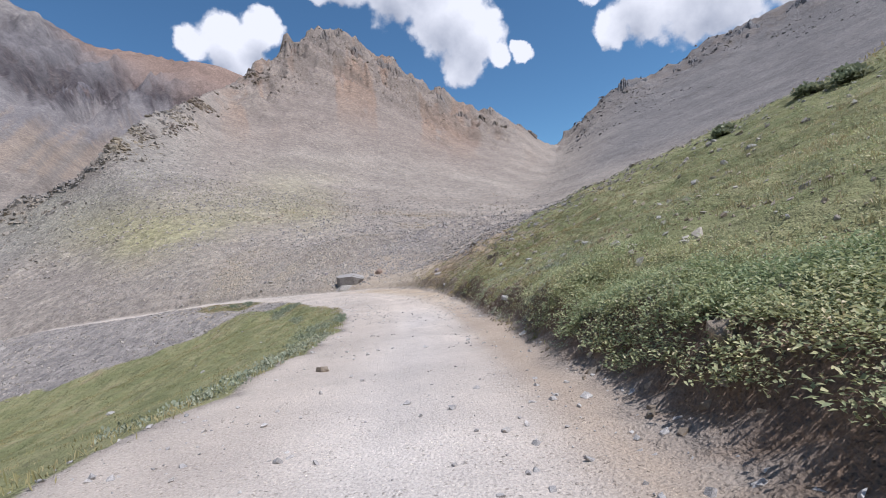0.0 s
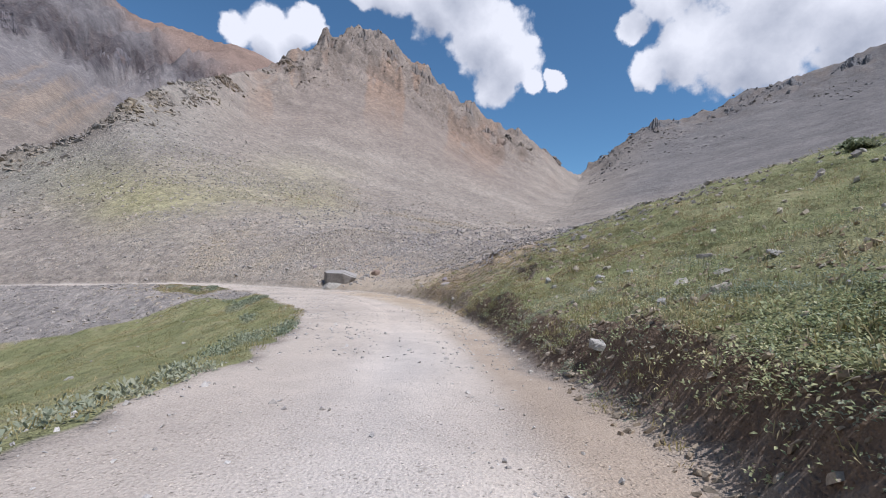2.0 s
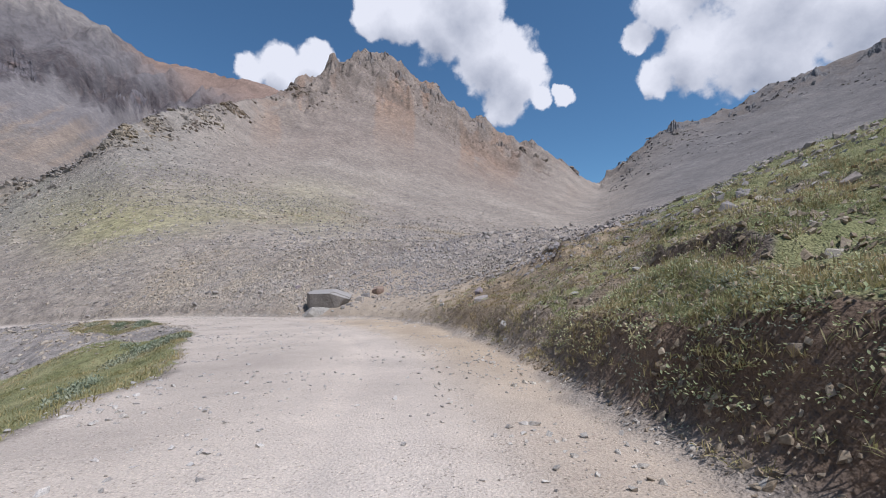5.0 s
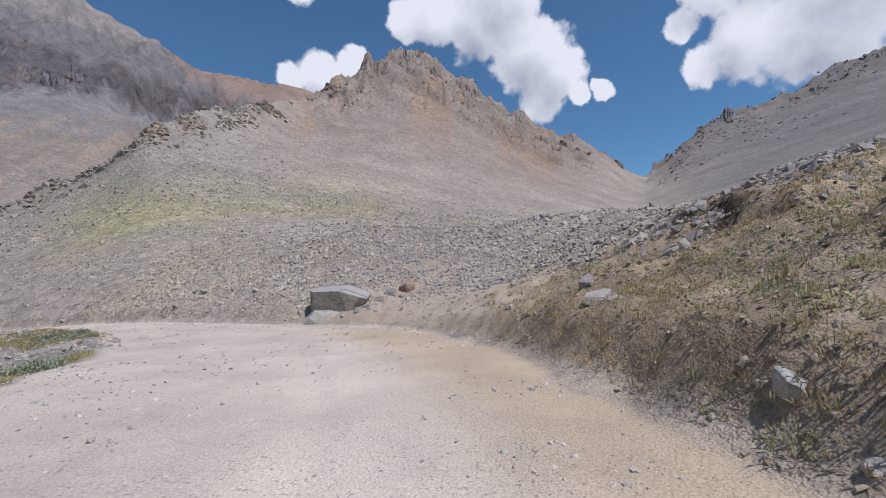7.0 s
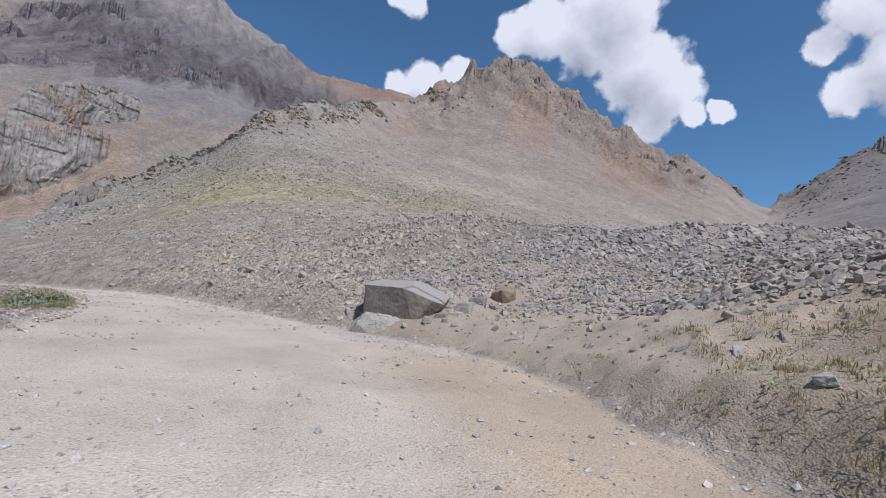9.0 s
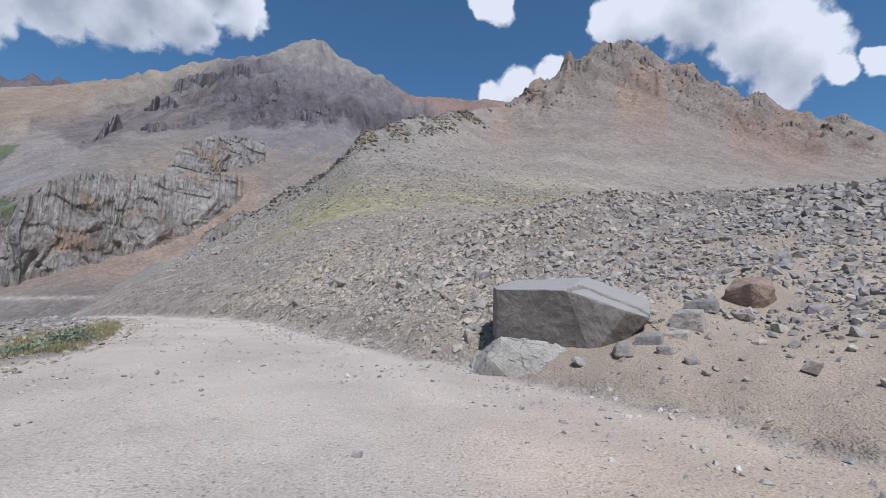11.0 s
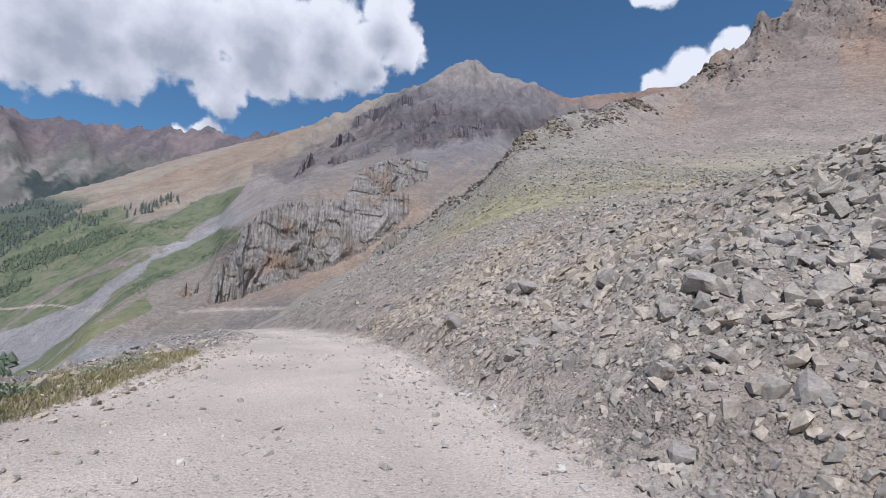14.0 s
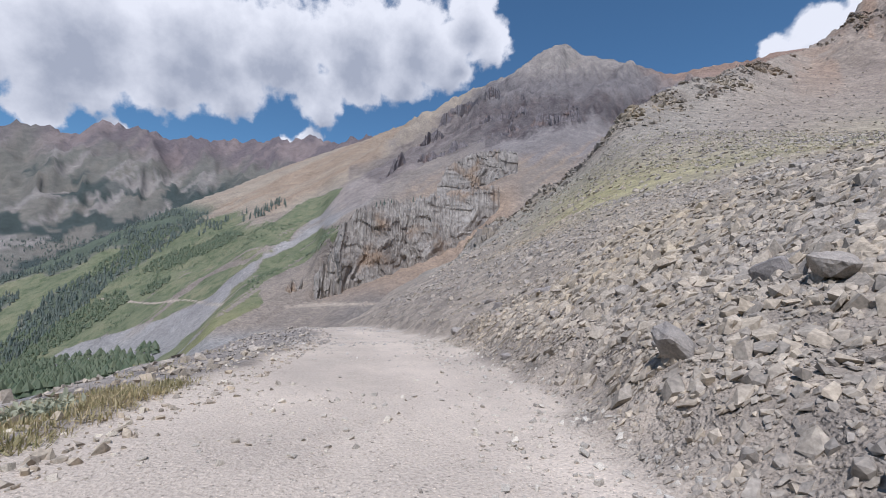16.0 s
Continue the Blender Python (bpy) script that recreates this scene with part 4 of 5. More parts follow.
def stone_mesh(name, x, y, size, rng, sink=.1, tilt=.4, shapes=None, stretch=None):
    """Stones bedded on the slope, joined into one mesh."""
    shapes = shapes or SHARDS
    z, _ = land(x, y)
    step = np.maximum(size, .3)
    sx, sy = (land(x + step, y)[0] - z) / step, (land(x, y + step)[0] - z) / step
    kinds = rng.integers(0, len(shapes), len(x))
    verts, faces, base = [], [], 0
    if stretch is None:
        stretch = rng.uniform(.7, 1.3, (len(x), 3)) * size[:, None]
    spin = turns(rng, len(x), tilt)
    for k, (v, f) in enumerate(shapes):
        sel = np.where(kinds == k)[0]
        if not len(sel):
            continue
        p = np.einsum("nij,nvj->nvi", spin[sel], v[None] * stretch[sel][:, None])
        if shapes is SHARDS:
            p[..., 2] += np.clip(sx[sel], -.6, .6)[:, None] * p[..., 0] + np.clip(sy[sel], -.6, .6)[:, None] * p[..., 1]
        p += np.stack([x[sel], y[sel], z[sel] + stretch[sel][:, 2] * (.25 - sink)], 1)[:, None]
        verts.append(p.reshape(-1, 3))
        faces.append((f[None] + (np.arange(len(sel)) * len(v))[:, None, None]).reshape(-1, 3) + base)
        base += len(sel) * len(v)
    return mesh_from(name, np.concatenate(verts), np.concatenate(faces))


def scree_places(rng, n, s_lo, s_hi, along_lo=47, along_hi=69.5, power=1.0):
    """Places above the road's right edge, between two distances from it."""
    i = rng.uniform(0, 1, n)
    rows = ROAD[(ROAD[:, 1] > along_lo) & (ROAD[:, 1] < along_hi) & (ROAD[:, 0] > -64)]
    u = i * (len(rows) - 1.001)
    k = u.astype(int)
    a, b = rows[k], rows[k + 1]
    p = a + (b - a) * (u - k)[:, None]
    d = b[:, :2] - a[:, :2]
    d /= np.linalg.norm(d, axis=1)[:, None]
    s = s_lo + (s_hi - s_lo) * rng.uniform(0, 1, n) ** power
    spread = rng.normal(0, .35, n)
    nx, ny = d[:, 1] * np.cos(spread) - -d[:, 0] * np.sin(spread), -d[:, 0] * np.cos(spread) + d[:, 1] * np.sin(spread)
    x, y = p[:, 0] + nx * (p[:, 4] + s), p[:, 1] + ny * (p[:, 4] + s)
    out, side, info, _ = road_frame(x, y)
    keep = (side > 0) & (out > s_lo * .6)
    return x[keep], y[keep], out[keep]


rng = np.random.default_rng(7)
CLEAR = [(-12.3, 61.1, 2.3), (-13.0, 60.3, 1.5), (-8.5, 63.8, 1.0)]     # where the big blocks lie


def clear_of(x, y, extra=0.0):
    keep = np.ones(len(x), bool)
    for cx, cy, rad in CLEAR:
        keep &= np.hypot(x - cx, y - cy) > rad * .8 + extra
    return keep


def strew(name, label, n, lo, hi, s_lo, s_hi, along_lo=47, along_hi=69.5, power=1.0, category="scree", shape=2.4, mat=None):
    x, y, s = scree_places(rng, n, s_lo, s_hi, along_lo, along_hi, power)
    k = clear_of(x, y) & ((x < -10.8) | (x > 8) | (s > 4.2 + .12 * (x + 10) + rng.normal(0, .5, len(x))) | (y < 50) | (rng.uniform(0, 1, len(x)) < .12))
    x, y = x[k], y[k]
    size = (.7 + .35 * smooth(.3, 4.5, s[k])) * (lo + (hi - lo) * rng.uniform(0, 1, len(x)) ** shape) * (1 + .3 * np.clip(fbm(x * .22, y * .22, 108, 3), -1, .6))          # drifts of finer and coarser stone
    me = stone_mesh(name, x, y, size, rng)
    me.materials.append(mat or SCREE)
    return tagged(new(name, me), label, category, kind="stuff")


strew("fine_scree", "small grey-brown broken stones at the foot of the slope", 7500, .035, .15, .1, 10, 50, shape=2.0)
strew("scree", "angular grey and tan stones covering the slope", 20000, .07, .36, .8, 26, 54, power=.8, shape=3.2)
strew("near_scree", "small angular tan and grey flakes strewn down to the road", 20000, .04, .17, 0, 7.5, 55.5, 67.6, power=1.15, shape=2.4)
strew("bend_scree", "angular grey and tan rubble behind the boulder", 9000, .07, .34, 1.5, 16, 49.5, 59, power=.8, shape=2.6)
strew("west_scree", "coarse angular grey rubble above the farther road", 6500, .09, .36, .5, 9, 61, 67, power=1.0, shape=2.2)
strew("coarse_scree", "large angular grey stones high on the slope", 9000, .2, .6, 18, 95, 50, power=.7, shape=2.0)
strew("block_field", "dark grey rock blocks heaped behind the boulder", 7000, .12, .42, 6, 36, 40, 58.5, shape=2.0, mat=BLOCK)
strew("bank_rubble", "brown and grey stones in the cut bank", 8000, .03, .15, .1, 8, -8, 56, mat=TAN)
strew("cut_stones", "broken stones bedded in the cut bank", 2600, .04, .19, .15, 2.0, 4, 38, mat=TAN, category="rubble")
strew("bank_gravel", "small tan and pale stones in the loose bank", 7500, .04, .18, .3, 10, 28, 54, mat=TAN, category="rubble")


def flank_rubble():
    """Stones on the slope that falls away below the farther road."""
    n = 5200
    x, y = rng.uniform(-66, -18, n), rng.uniform(40, 68, n)
    out, side, info, _ = road_frame(x, y)
    k = (side < 0) & (out > .5) & (y > 50.0 + .27 * (x + 20.6) + rng.normal(0, 1.2, n))
    x, y = x[k], y[k]
    me = stone_mesh("flank_rubble", x, y, .07 + .3 * rng.uniform(0, 1, len(x)) ** 2.5, rng)
    me.materials.append(SCREE)
    tagged(new("flank_rubble", me), "grey stones on the slope below the farther road", "rubble", kind="stuff")


flank_rubble()


def polar_places(n, az_lo, az_hi, test, r_lo=60, r_hi=1300):
    """Places by bearing and distance that pass a test on the land there."""
    az, r = rng.uniform(az_lo, az_hi, n), np.exp(rng.uniform(np.log(r_lo), np.log(r_hi), n))
    x, y = CENTRE[0] - r * np.sin(np.radians(az)), CENTRE[1] + r * np.cos(np.radians(az))
    z, m = land(x, y)
    k = test(m, np.degrees(np.arctan2(z, r)), az, r, x, y)
    return x[k], y[k]


def crags(name, label, places, most, wide, tall, mat, tilt=.12, sink=.05):
    x, y = places[0][:most], places[1][:most]
    n = len(x)
    w, h = rng.uniform(*wide, n), rng.uniform(*tall, n)
    me = stone_mesh(name, x, y, w, rng, sink=sink, tilt=tilt, shapes=CHUNKS, stretch=np.stack([w * rng.uniform(.6, 1.2, n), w * rng.uniform(.6, 1.2, n), h], 1))
    me.materials.append(mat)
    tagged(new(name, me), label, "crags", kind="stuff")


ox, oy = polar_places(26000, 6, 50, lambda m, el, az, r, x, y: (
    (fbm(x * .02, y * .02, 71, 4) + .35 * fbm(x * .15, y * .15, 74, 2) + .1 + .5 * np.exp(-((az - 27) / 14) ** 2) > .3) & (m["s"] > 14)), 44, 130)
me = stone_mesh("ochre_scree", ox[:4200], oy[:4200], .16 + .36 * rng.uniform(0, 1, len(ox[:4200])) ** 2, rng)
me.materials.append(OCHRE)
tagged(new("ochre_scree", me), "yellow-green lichened stones on the scree", "scree", kind="stuff")
crags("talus", "scattered broken blocks on the mountain's scree face", polar_places(60000, -22, 62, lambda m, el, az, r, x, y:
      (m["q"] < .97) & (r > 85) & (rng.uniform(0, 1, len(r)) < .5), 85, 460), 7500, (.4, 1.1), (.25, .65), SCREE, .3, .3)
crags("summit_crags", "jagged brown rock crags on the summit", polar_places(60000, -6, 20, lambda m, el, az, r, x, y:
      (m["q"] > .76 + .12 * fbm(x * .02, y * .02, 111, 2) + .1 * rng.uniform(0, 1, len(r))) & (m["q"] < 1) & (fbm(x * .03, y * .03, 112, 3) > -.9), 330, 540),
      1500, (1.0, 3.0), (1.4, 3.6), CRAG, .2, .6)
crags("spur_crags", "broken rock outcrops on the mountain's spur", polar_places(30000, 19, 34, lambda m, el, az, r, x, y:
      (m["q"] > .78 + .2 * rng.uniform(0, 1, len(r)) ** .6) & (m["q"] < 1) & (fbm(x * .04, y * .04, 113, 3) > .05), 170, 420), 520, (.8, 3.4), (.8, 3.2), CRAG, .25, .42)
crags("shoulder_crags", "dark rock outcrops along the ridge shoulder", polar_places(40000, 30, 60, lambda m, el, az, r, x, y:
      (m["q"] > .72 + .27 * rng.uniform(0, 1, len(r)) ** .5) & (m["q"] < 1) & (r < m["rc"]) & (fbm(x * .09, y * .09, 114, 3) > .05), 120, 245), 1150, (.4, 2.6), (.4, 2.4), OUTCROP, .3, .3)
crags("ridge_outcrop", "dark craggy outcrop on the edge of the scree", polar_places(9000, 56.3, 58.3, lambda m, el, az, r, x, y:
      (np.abs(r - 146) < 6), 138, 154), 140, (1.6, 3.6), (3, 6.5), OUTCROP, .15, .2)
crags("pass_crags", "small rock teeth on the descending ridge", polar_places(20000, -16, -9, lambda m, el, az, r, x, y:
      (m["q"] > .95) & (m["q"] < 1) & (fbm(x * .04, y * .04, 115, 2) > .1), 480, 580), 160, (3, 7), (4, 9), CRAG, .12, .3)
crags("east_crags", "grey crags along the eastern skyline", polar_places(60000, -60, -20, lambda m, el, az, r, x, y:
      (m["q"] > .6 + .38 * rng.uniform(0, 1, len(r))) & (m["q"] < 1) & (fbm(x * .012, y * .012, 116, 3) > -.3), 400, 770), 900, (2, 5.5), (2, 5), HIGH, .2, .5)
def rock_wall(name, label, az, foot, top, back, step, seed, jag=3.0, big=5.0, mat=None, rows=46):
    """A fluted cliff: one rough sheet from its foot up to a broken top and back into the slope."""
    r0, z0 = foot(az)
    r1, z1 = top(az)
    n = len(az)
    u = np.concatenate([np.linspace(0, 1, rows), [1.02, 1.05]])[:, None]
    A = np.tile(az, (len(u), 1))
    crown = jag * ridged(az * 1.7, az * 0, seed + 9, 4) * .5 + jag * .5 * vnoise(az * 6, az * 0, seed + 8)
    height = np.maximum(z1 + crown - z0, 1.5)
    z = z0 - 16 + (height + 16) * np.minimum(u, 1)
    k = r0 / 265.0                                            # flute width in metres, not degrees
    P = A * k
    bend = P + .35 * fbm(P * .8, z * .06, seed + 1, 2)
    deep = big * np.abs(vnoise(bend * .5, z * .008, seed + 2)) * 2.2 + 5.0 * np.abs(vnoise(bend * 1.2, z * .014, seed + 3))
    deep = deep + 2.6 * np.abs(vnoise(bend * 2.6, z * .025, seed + 4)) + 1.5 * np.abs(vnoise(bend * 6, z * .13, seed + 5)) + .6 * fbm(bend * 9, z * .35, seed + 6, 3)
    ledge = .9 * smooth(-.05, .05, vnoise(bend * 1.6, z * .13, seed + 7)) + .7 * smooth(-.05, .05, vnoise(bend * 3.1, z * .2, seed + 10))
    r = r0 + (r1 - r0) * (.3 * u + .5 * u ** 3) + deep * .55 + ledge
    r = r + np.where(u > 1.01, back * (u - 1) / .05, 0)
    z = z - np.where(u > 1.01, (u - 1) / .05 * 5, 0)
    x, y = CENTRE[0] - r * np.sin(np.radians(A)), CENTRE[1] + r * np.cos(np.radians(A))
    i, j = np.meshgrid(np.arange(len(u) - 1), np.arange(n - 1), indexing="ij")
    quads = np.stack([i * n + j, i * n + j + 1, (i + 1) * n + j + 1, (i + 1) * n + j], -1).reshape(-1, 4)
    me = mesh_from(name, np.stack([x, y, z], -1).reshape(-1, 3), quads)
    me.materials.append(mat or CLIFF_FACE)
    tagged(new(name, me), label, "cliff", kind="stuff")


def polyline(*rows):
    """Distance from the centre and elevation by bearing."""
    a = np.array(rows, float)
    return lambda az: (np.interp(az, a[:, 0], a[:, 1]), np.interp(az, a[:, 0], a[:, 1]) * np.tan(np.radians(np.interp(az, a[:, 0], a[:, 2]))))


rock_wall("cliff_band", "fluted grey and rust-brown cliff band across the gulch", np.arange(56.5, 82.4, .055),
          polyline((56.5, 303, 10.6), (58, 296, 9.0), (62, 280, 6.5), (64.5, 272, 4.6), (68.7, 264, 2.5), (72, 256, .0), (75, 250, .3), (77, 250, .4), (79, 252, -.6), (80.5, 254, -1.0), (82.4, 258, -2.2)),
          polyline((56.5, 318, 12.2), (58, 312, 12.6), (60.7, 306, 12.3), (62, 300, 11.4), (65, 290, 11.1), (69, 280, 10.5), (73.6, 268, 8.7), (75.6, 262, 7.1),
                   (76.2, 261, 4.3), (77.5, 262, 2.2), (78.3, 263, .6), (79.2, 264, -.3), (80.3, 264, .5), (81.2, 266, -.2), (82.4, 270, -2.6)), 9, .055, 130, 3.2, 5.5)
rock_wall("upper_cliff", "pale columnar cliff below the far peak", np.arange(54.5, 64.4, .06),
          polyline((54.5, 372, 14.6), (58, 358, 13.6), (62, 344, 12.4), (64.4, 334, 11.8)), polyline((54.5, 382, 16.6), (57, 374, 16.9), (60, 364, 16.4), (63, 352, 15.2), (64.4, 344, 12.6)),
          60, .06, 170, 2.0, 3.0)



def slope_reach(az, el):
    """How far out along each bearing the far slope first rises to an elevation."""
    steps = np.linspace(.28, .97, 160)[:, None]
    A = np.tile(az, (160, 1))
    r = steps * table(PEAK, az)[0][None]
    z, _ = land(CENTRE[0] - r * np.sin(np.radians(A)), CENTRE[1] + r * np.cos(np.radians(A)))
    rise = np.maximum.accumulate(np.degrees(np.arctan2(z, r)), 0)
    return np.array([np.interp(e, rise[:, k], r[:, k]) for k, e in enumerate(el)])


def crag_tier(az, el, high, seed):
    """A broken line of dark crags across the far face."""
    el = el + .5 * fbm(az * .45, az * 0, seed + 20, 3)
    r = slope_reach(az, el)
    r = np.convolve(np.pad(r, 6, mode="edge"), np.ones(13) / 13, "valid")
    tall = high * np.clip(.55 + .9 * fbm(az * .5, az * 0 + 3, seed + 21, 3), .05, 1.3) * np.minimum(1, np.minimum(az - az[0], az[-1] - az) / 1.5 + .05)
    z = r * np.tan(np.radians(el))
    rock_wall("crag_tier", "dark purple-grey crags across the far peak", az, lambda q: (r - 8, z), lambda q: (r + 6, r * np.tan(np.radians(el + tall))), 45, .1, seed, 5.0, 7.0, DUSKY_FACE, 22)


def crest_wall(name, label, a0, a1, off, tall, seed, mat, depth_=14):
    """Broken rock faces standing out of the slope just under a ridge line."""
    az = np.arange(a0, a1, .06)
    rt = table(CREST, az)[0] - off - 5 * fbm(az * .5, az * 0, seed + 30, 3)
    high = lambda r: land(CENTRE[0] - r * np.sin(np.radians(az)), CENTRE[1] + r * np.cos(np.radians(az)))[0]
    rise_ = tall * np.clip(.35 + 1.0 * fbm(az * .55, az * 0 + 5, seed + 31, 4), -.5, 1.25) * np.clip(np.minimum(az - az[0], az[-1] - az) / 1.2, 0, 1)
    z_top, z_foot = high(rt) + rise_ - 1.5, high(rt - depth_) - 1
    rock_wall(name, label, az, lambda q: (rt - depth_, z_foot), lambda q: (rt, np.maximum(z_top, z_foot + 1)), 10, .06, seed, 1.3, 2.5, mat, 26)


crest_wall("summit_face", "ribbed brown rock faces under the summit", -5, 20.5, 6, 4.5, 310, CRAG_FACE)
crest_wall("summit_face", "ribbed brown rock faces under the summit", 1.5, 17, 26, 10, 340, CRAG_FACE)
crest_wall("summit_face", "ribbed brown rock faces under the summit", -8, 5, 34, 9, 370, CRAG_FACE)
crest_wall("pass_face", "small rock teeth on the descending ridge", -15.5, -9, 5, 4, 400, CRAG_FACE)
crest_wall("east_face", "grey rock faces along the eastern crest", -48, -25, 44, 8, 460, EAST_FACE, 18)

for k, (a0, a1, rows_, high) in enumerate((
        (36, 57, ((36, 19.4), (43, 19.9), (50, 19.9), (57, 18.9)), 1.2), (53, 73, ((53, 19.0), (57, 18.6), (65.5, 15.6), (73, 13.3)), 1.2),
        (46, 68, ((46, 21.6), (56, 21.0), (62, 19.3), (68, 17.2)), 1.1), (50, 66, ((50, 23.4), (58, 22.8), (66, 19.8)), 1.0))):
    bearing = np.arange(a0, a1, .11)
    crag_tier(bearing, np.interp(bearing, [q[0] for q in rows_], [q[1] for q in rows_]), high, 200 + 30 * k)

def berm():
    """Rubble thrown up along the road's outer edge past the bend."""
    n = 3800
    k = rng.integers(45, len(ROAD) - 15, n)
    p = ROAD[k] + (ROAD[k + 1] - ROAD[k]) * rng.uniform(0, 1, n)[:, None]
    d = ROAD[k + 1][:, :2] - ROAD[k][:, :2]
    d /= np.linalg.norm(d, axis=1)[:, None]
    off = p[:, 3] - .6 + 6 * rng.uniform(0, 1, n) ** 1.6
    x, y = p[:, 0] - d[:, 1] * off, p[:, 1] + d[:, 0] * off
    me = stone_mesh("berm_rubble", x, y, .03 + .15 * rng.uniform(0, 1, n) ** 3, rng, sink=.2)
    me.materials.append(SCREE)
    tagged(new("berm_rubble", me), "grey rubble along the road's outer edge", "rubble", kind="stuff")


berm()


def road_gravel():
    n = 16500
    k = rng.integers(12, len(ROAD) - 15, n)
    p = ROAD[k] + (ROAD[k + 1] - ROAD[k]) * rng.uniform(0, 1, n)[:, None]
    d = ROAD[k + 1][:, :2] - ROAD[k][:, :2]
    d /= np.linalg.norm(d, axis=1)[:, None]
    u = rng.uniform(-1, 1, n)
    u = np.sign(u) * np.abs(u) ** .7
    off = np.where(u > 0, u * (p[:, 4] + .3), u * (p[:, 3] + .8))
    x, y = p[:, 0] + d[:, 1] * off, p[:, 1] - d[:, 0] * off
    keep = fbm(x * .5, y * .5, 117, 3) + rng.normal(0, .2, n) > -.15
    x, y = x[keep], y[keep]
    size = .025 + .1 * rng.uniform(0, 1, len(x)) ** 3.2
    me = stone_mesh("road_gravel", x, y, size, rng, sink=.2)
    me.materials.append(GRAVEL)
    tagged(new("road_gravel", me), "loose pale gravel lying on the dirt road", "gravel", kind="stuff")


road_gravel()


def hill_places(n, y_lo, y_hi, s_lo, s_hi, power=1.0):
    y = rng.uniform(y_lo, y_hi, n)
    s = s_lo + (s_hi - s_lo) * rng.uniform(0, 1, n) ** power
    x = np.interp(y, ROAD[:, 1], ROAD[:, 0] + ROAD[:, 4]) + s
    out, side, _, _ = road_frame(x, y)
    keep = (side > 0) & (out > min(s_lo, 1.2) * .8)
    return x[keep], y[keep]


# ---- single rocks ----
def rough_block(seed, corners, detail, rough=.05, chips=.5, veins=0.0, facets=0.0, cracks=()):
    """A broken block: the hull of its corners, cut fine, with chipped edges, uneven faces and raised veins."""
    bm = bmesh.new()
    for c in corners:
        bm.verts.new(Vector(c))
    bmesh.ops.convex_hull(bm, input=bm.verts)
    bmesh.ops.delete(bm, geom=[v for v in bm.verts if not v.link_faces], context="VERTS")
    size = max((v.co.length for v in bm.verts))
    mid = sum((v.co for v in bm.verts), Vector()) / len(bm.verts)
    for _ in range(9):
        long = [e for e in bm.edges if e.calc_length() > detail]
        if not long:
            break
        bmesh.ops.subdivide_edges(bm, edges=long, cuts=1)
        bmesh.ops.triangulate(bm, faces=bm.faces)
    bm.normal_update()
    off = Vector((seed * 3.7, seed * 1.3, seed * 2.1))
    moved = []
    for v in bm.verts:
        p = v.co / size
        k = noise.noise(p * 2.2 + off) * .5 + noise.noise(p * 6 + off) * .3 + noise.noise(p * 17 + off) * .15
        sharp = max((1 - v.normal.dot(f.normal) for f in v.link_faces), default=0)
        k -= chips * min(sharp, .35) * (1 + 1.5 * noise.noise(p * 9 + off))
        if veins and v.normal.z < .5:
            q = Vector((p.x * 9 + p.z * 8, p.y * 6, p.z * 7 - p.x * 3)) + off
            q += Vector((noise.noise(q * .6), noise.noise(q * .6 + off), noise.noise(q * .6 - off))) * 1.6
            k += veins * (max(0, .16 - abs(noise.noise(q))) * 4 + max(0, .16 - abs(noise.noise(q * 2.3))) * 2)
        push = v.normal * k * size * rough
        if facets:                                              # broken plates: each cell of the stone stands at its own height
            for scale, share in ((1.7, 1.0), (4.1, .45)):
                near_, spots = noise.voronoi(v.co * scale + off)
                tip_ = Vector((noise.noise(spots[0] * 3.1), noise.noise(spots[0] * 2.7 + off), noise.noise(spots[0] * 2.3 - off)))
                push += v.normal * facets * share * (1.3 * noise.noise(spots[0] * 5.3) + 1.2 * tip_.dot(v.co * scale + off - spots[0]) - .1 * max(0, .05 - (near_[1] - near_[0])) / .05)
        for a, b, deep in cracks:
            t = max(0.0, min(1.0, (v.co - a).dot(b - a) / (b - a).length_squared))
            gap = (v.co - a - (b - a) * t).xy.length + .02 * noise.noise(v.co * 8)
            if v.normal.z > .4:
                push -= Vector((0, 0, deep * math.exp(-(gap / .05) ** 2)))
        moved.append(push)
    for v, m in zip(bm.verts, moved):
        v.co += m
    me = bpy.data.meshes.new("block")
    bm.to_mesh(me)
    bm.free()
    return me


def boulder(name, corners, mat, label, seed=1, rough=.03, detail=.15, chips=.6, veins=0.0, facets=0.0, cracks=()):
    cs = np.array(corners, float)
    base = Vector((*cs[:, :2].mean(0), cs[:, 2].min()))
    me = rough_block(seed, [Vector(c) - base for c in corners], detail, rough, chips, veins, facets, [(Vector(a) - base, Vector(b) - base, k) for a, b, k in cracks])
    me.materials.append(mat)
    ob = new(name, me)
    ob.location = base
    return tagged(ob, label, "boulder")


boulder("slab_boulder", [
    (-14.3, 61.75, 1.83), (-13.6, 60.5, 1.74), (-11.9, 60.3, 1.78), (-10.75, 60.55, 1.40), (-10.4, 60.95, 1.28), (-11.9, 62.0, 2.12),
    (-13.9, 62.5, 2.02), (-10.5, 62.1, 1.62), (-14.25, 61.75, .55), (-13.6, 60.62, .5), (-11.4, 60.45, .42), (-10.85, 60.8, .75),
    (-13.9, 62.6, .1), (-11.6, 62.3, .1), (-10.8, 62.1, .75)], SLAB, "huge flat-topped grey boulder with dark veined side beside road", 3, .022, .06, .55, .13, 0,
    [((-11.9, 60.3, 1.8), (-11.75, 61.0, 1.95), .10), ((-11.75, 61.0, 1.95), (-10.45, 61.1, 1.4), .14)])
FOOT_ROCKS = []
dome = np.random.default_rng(31)
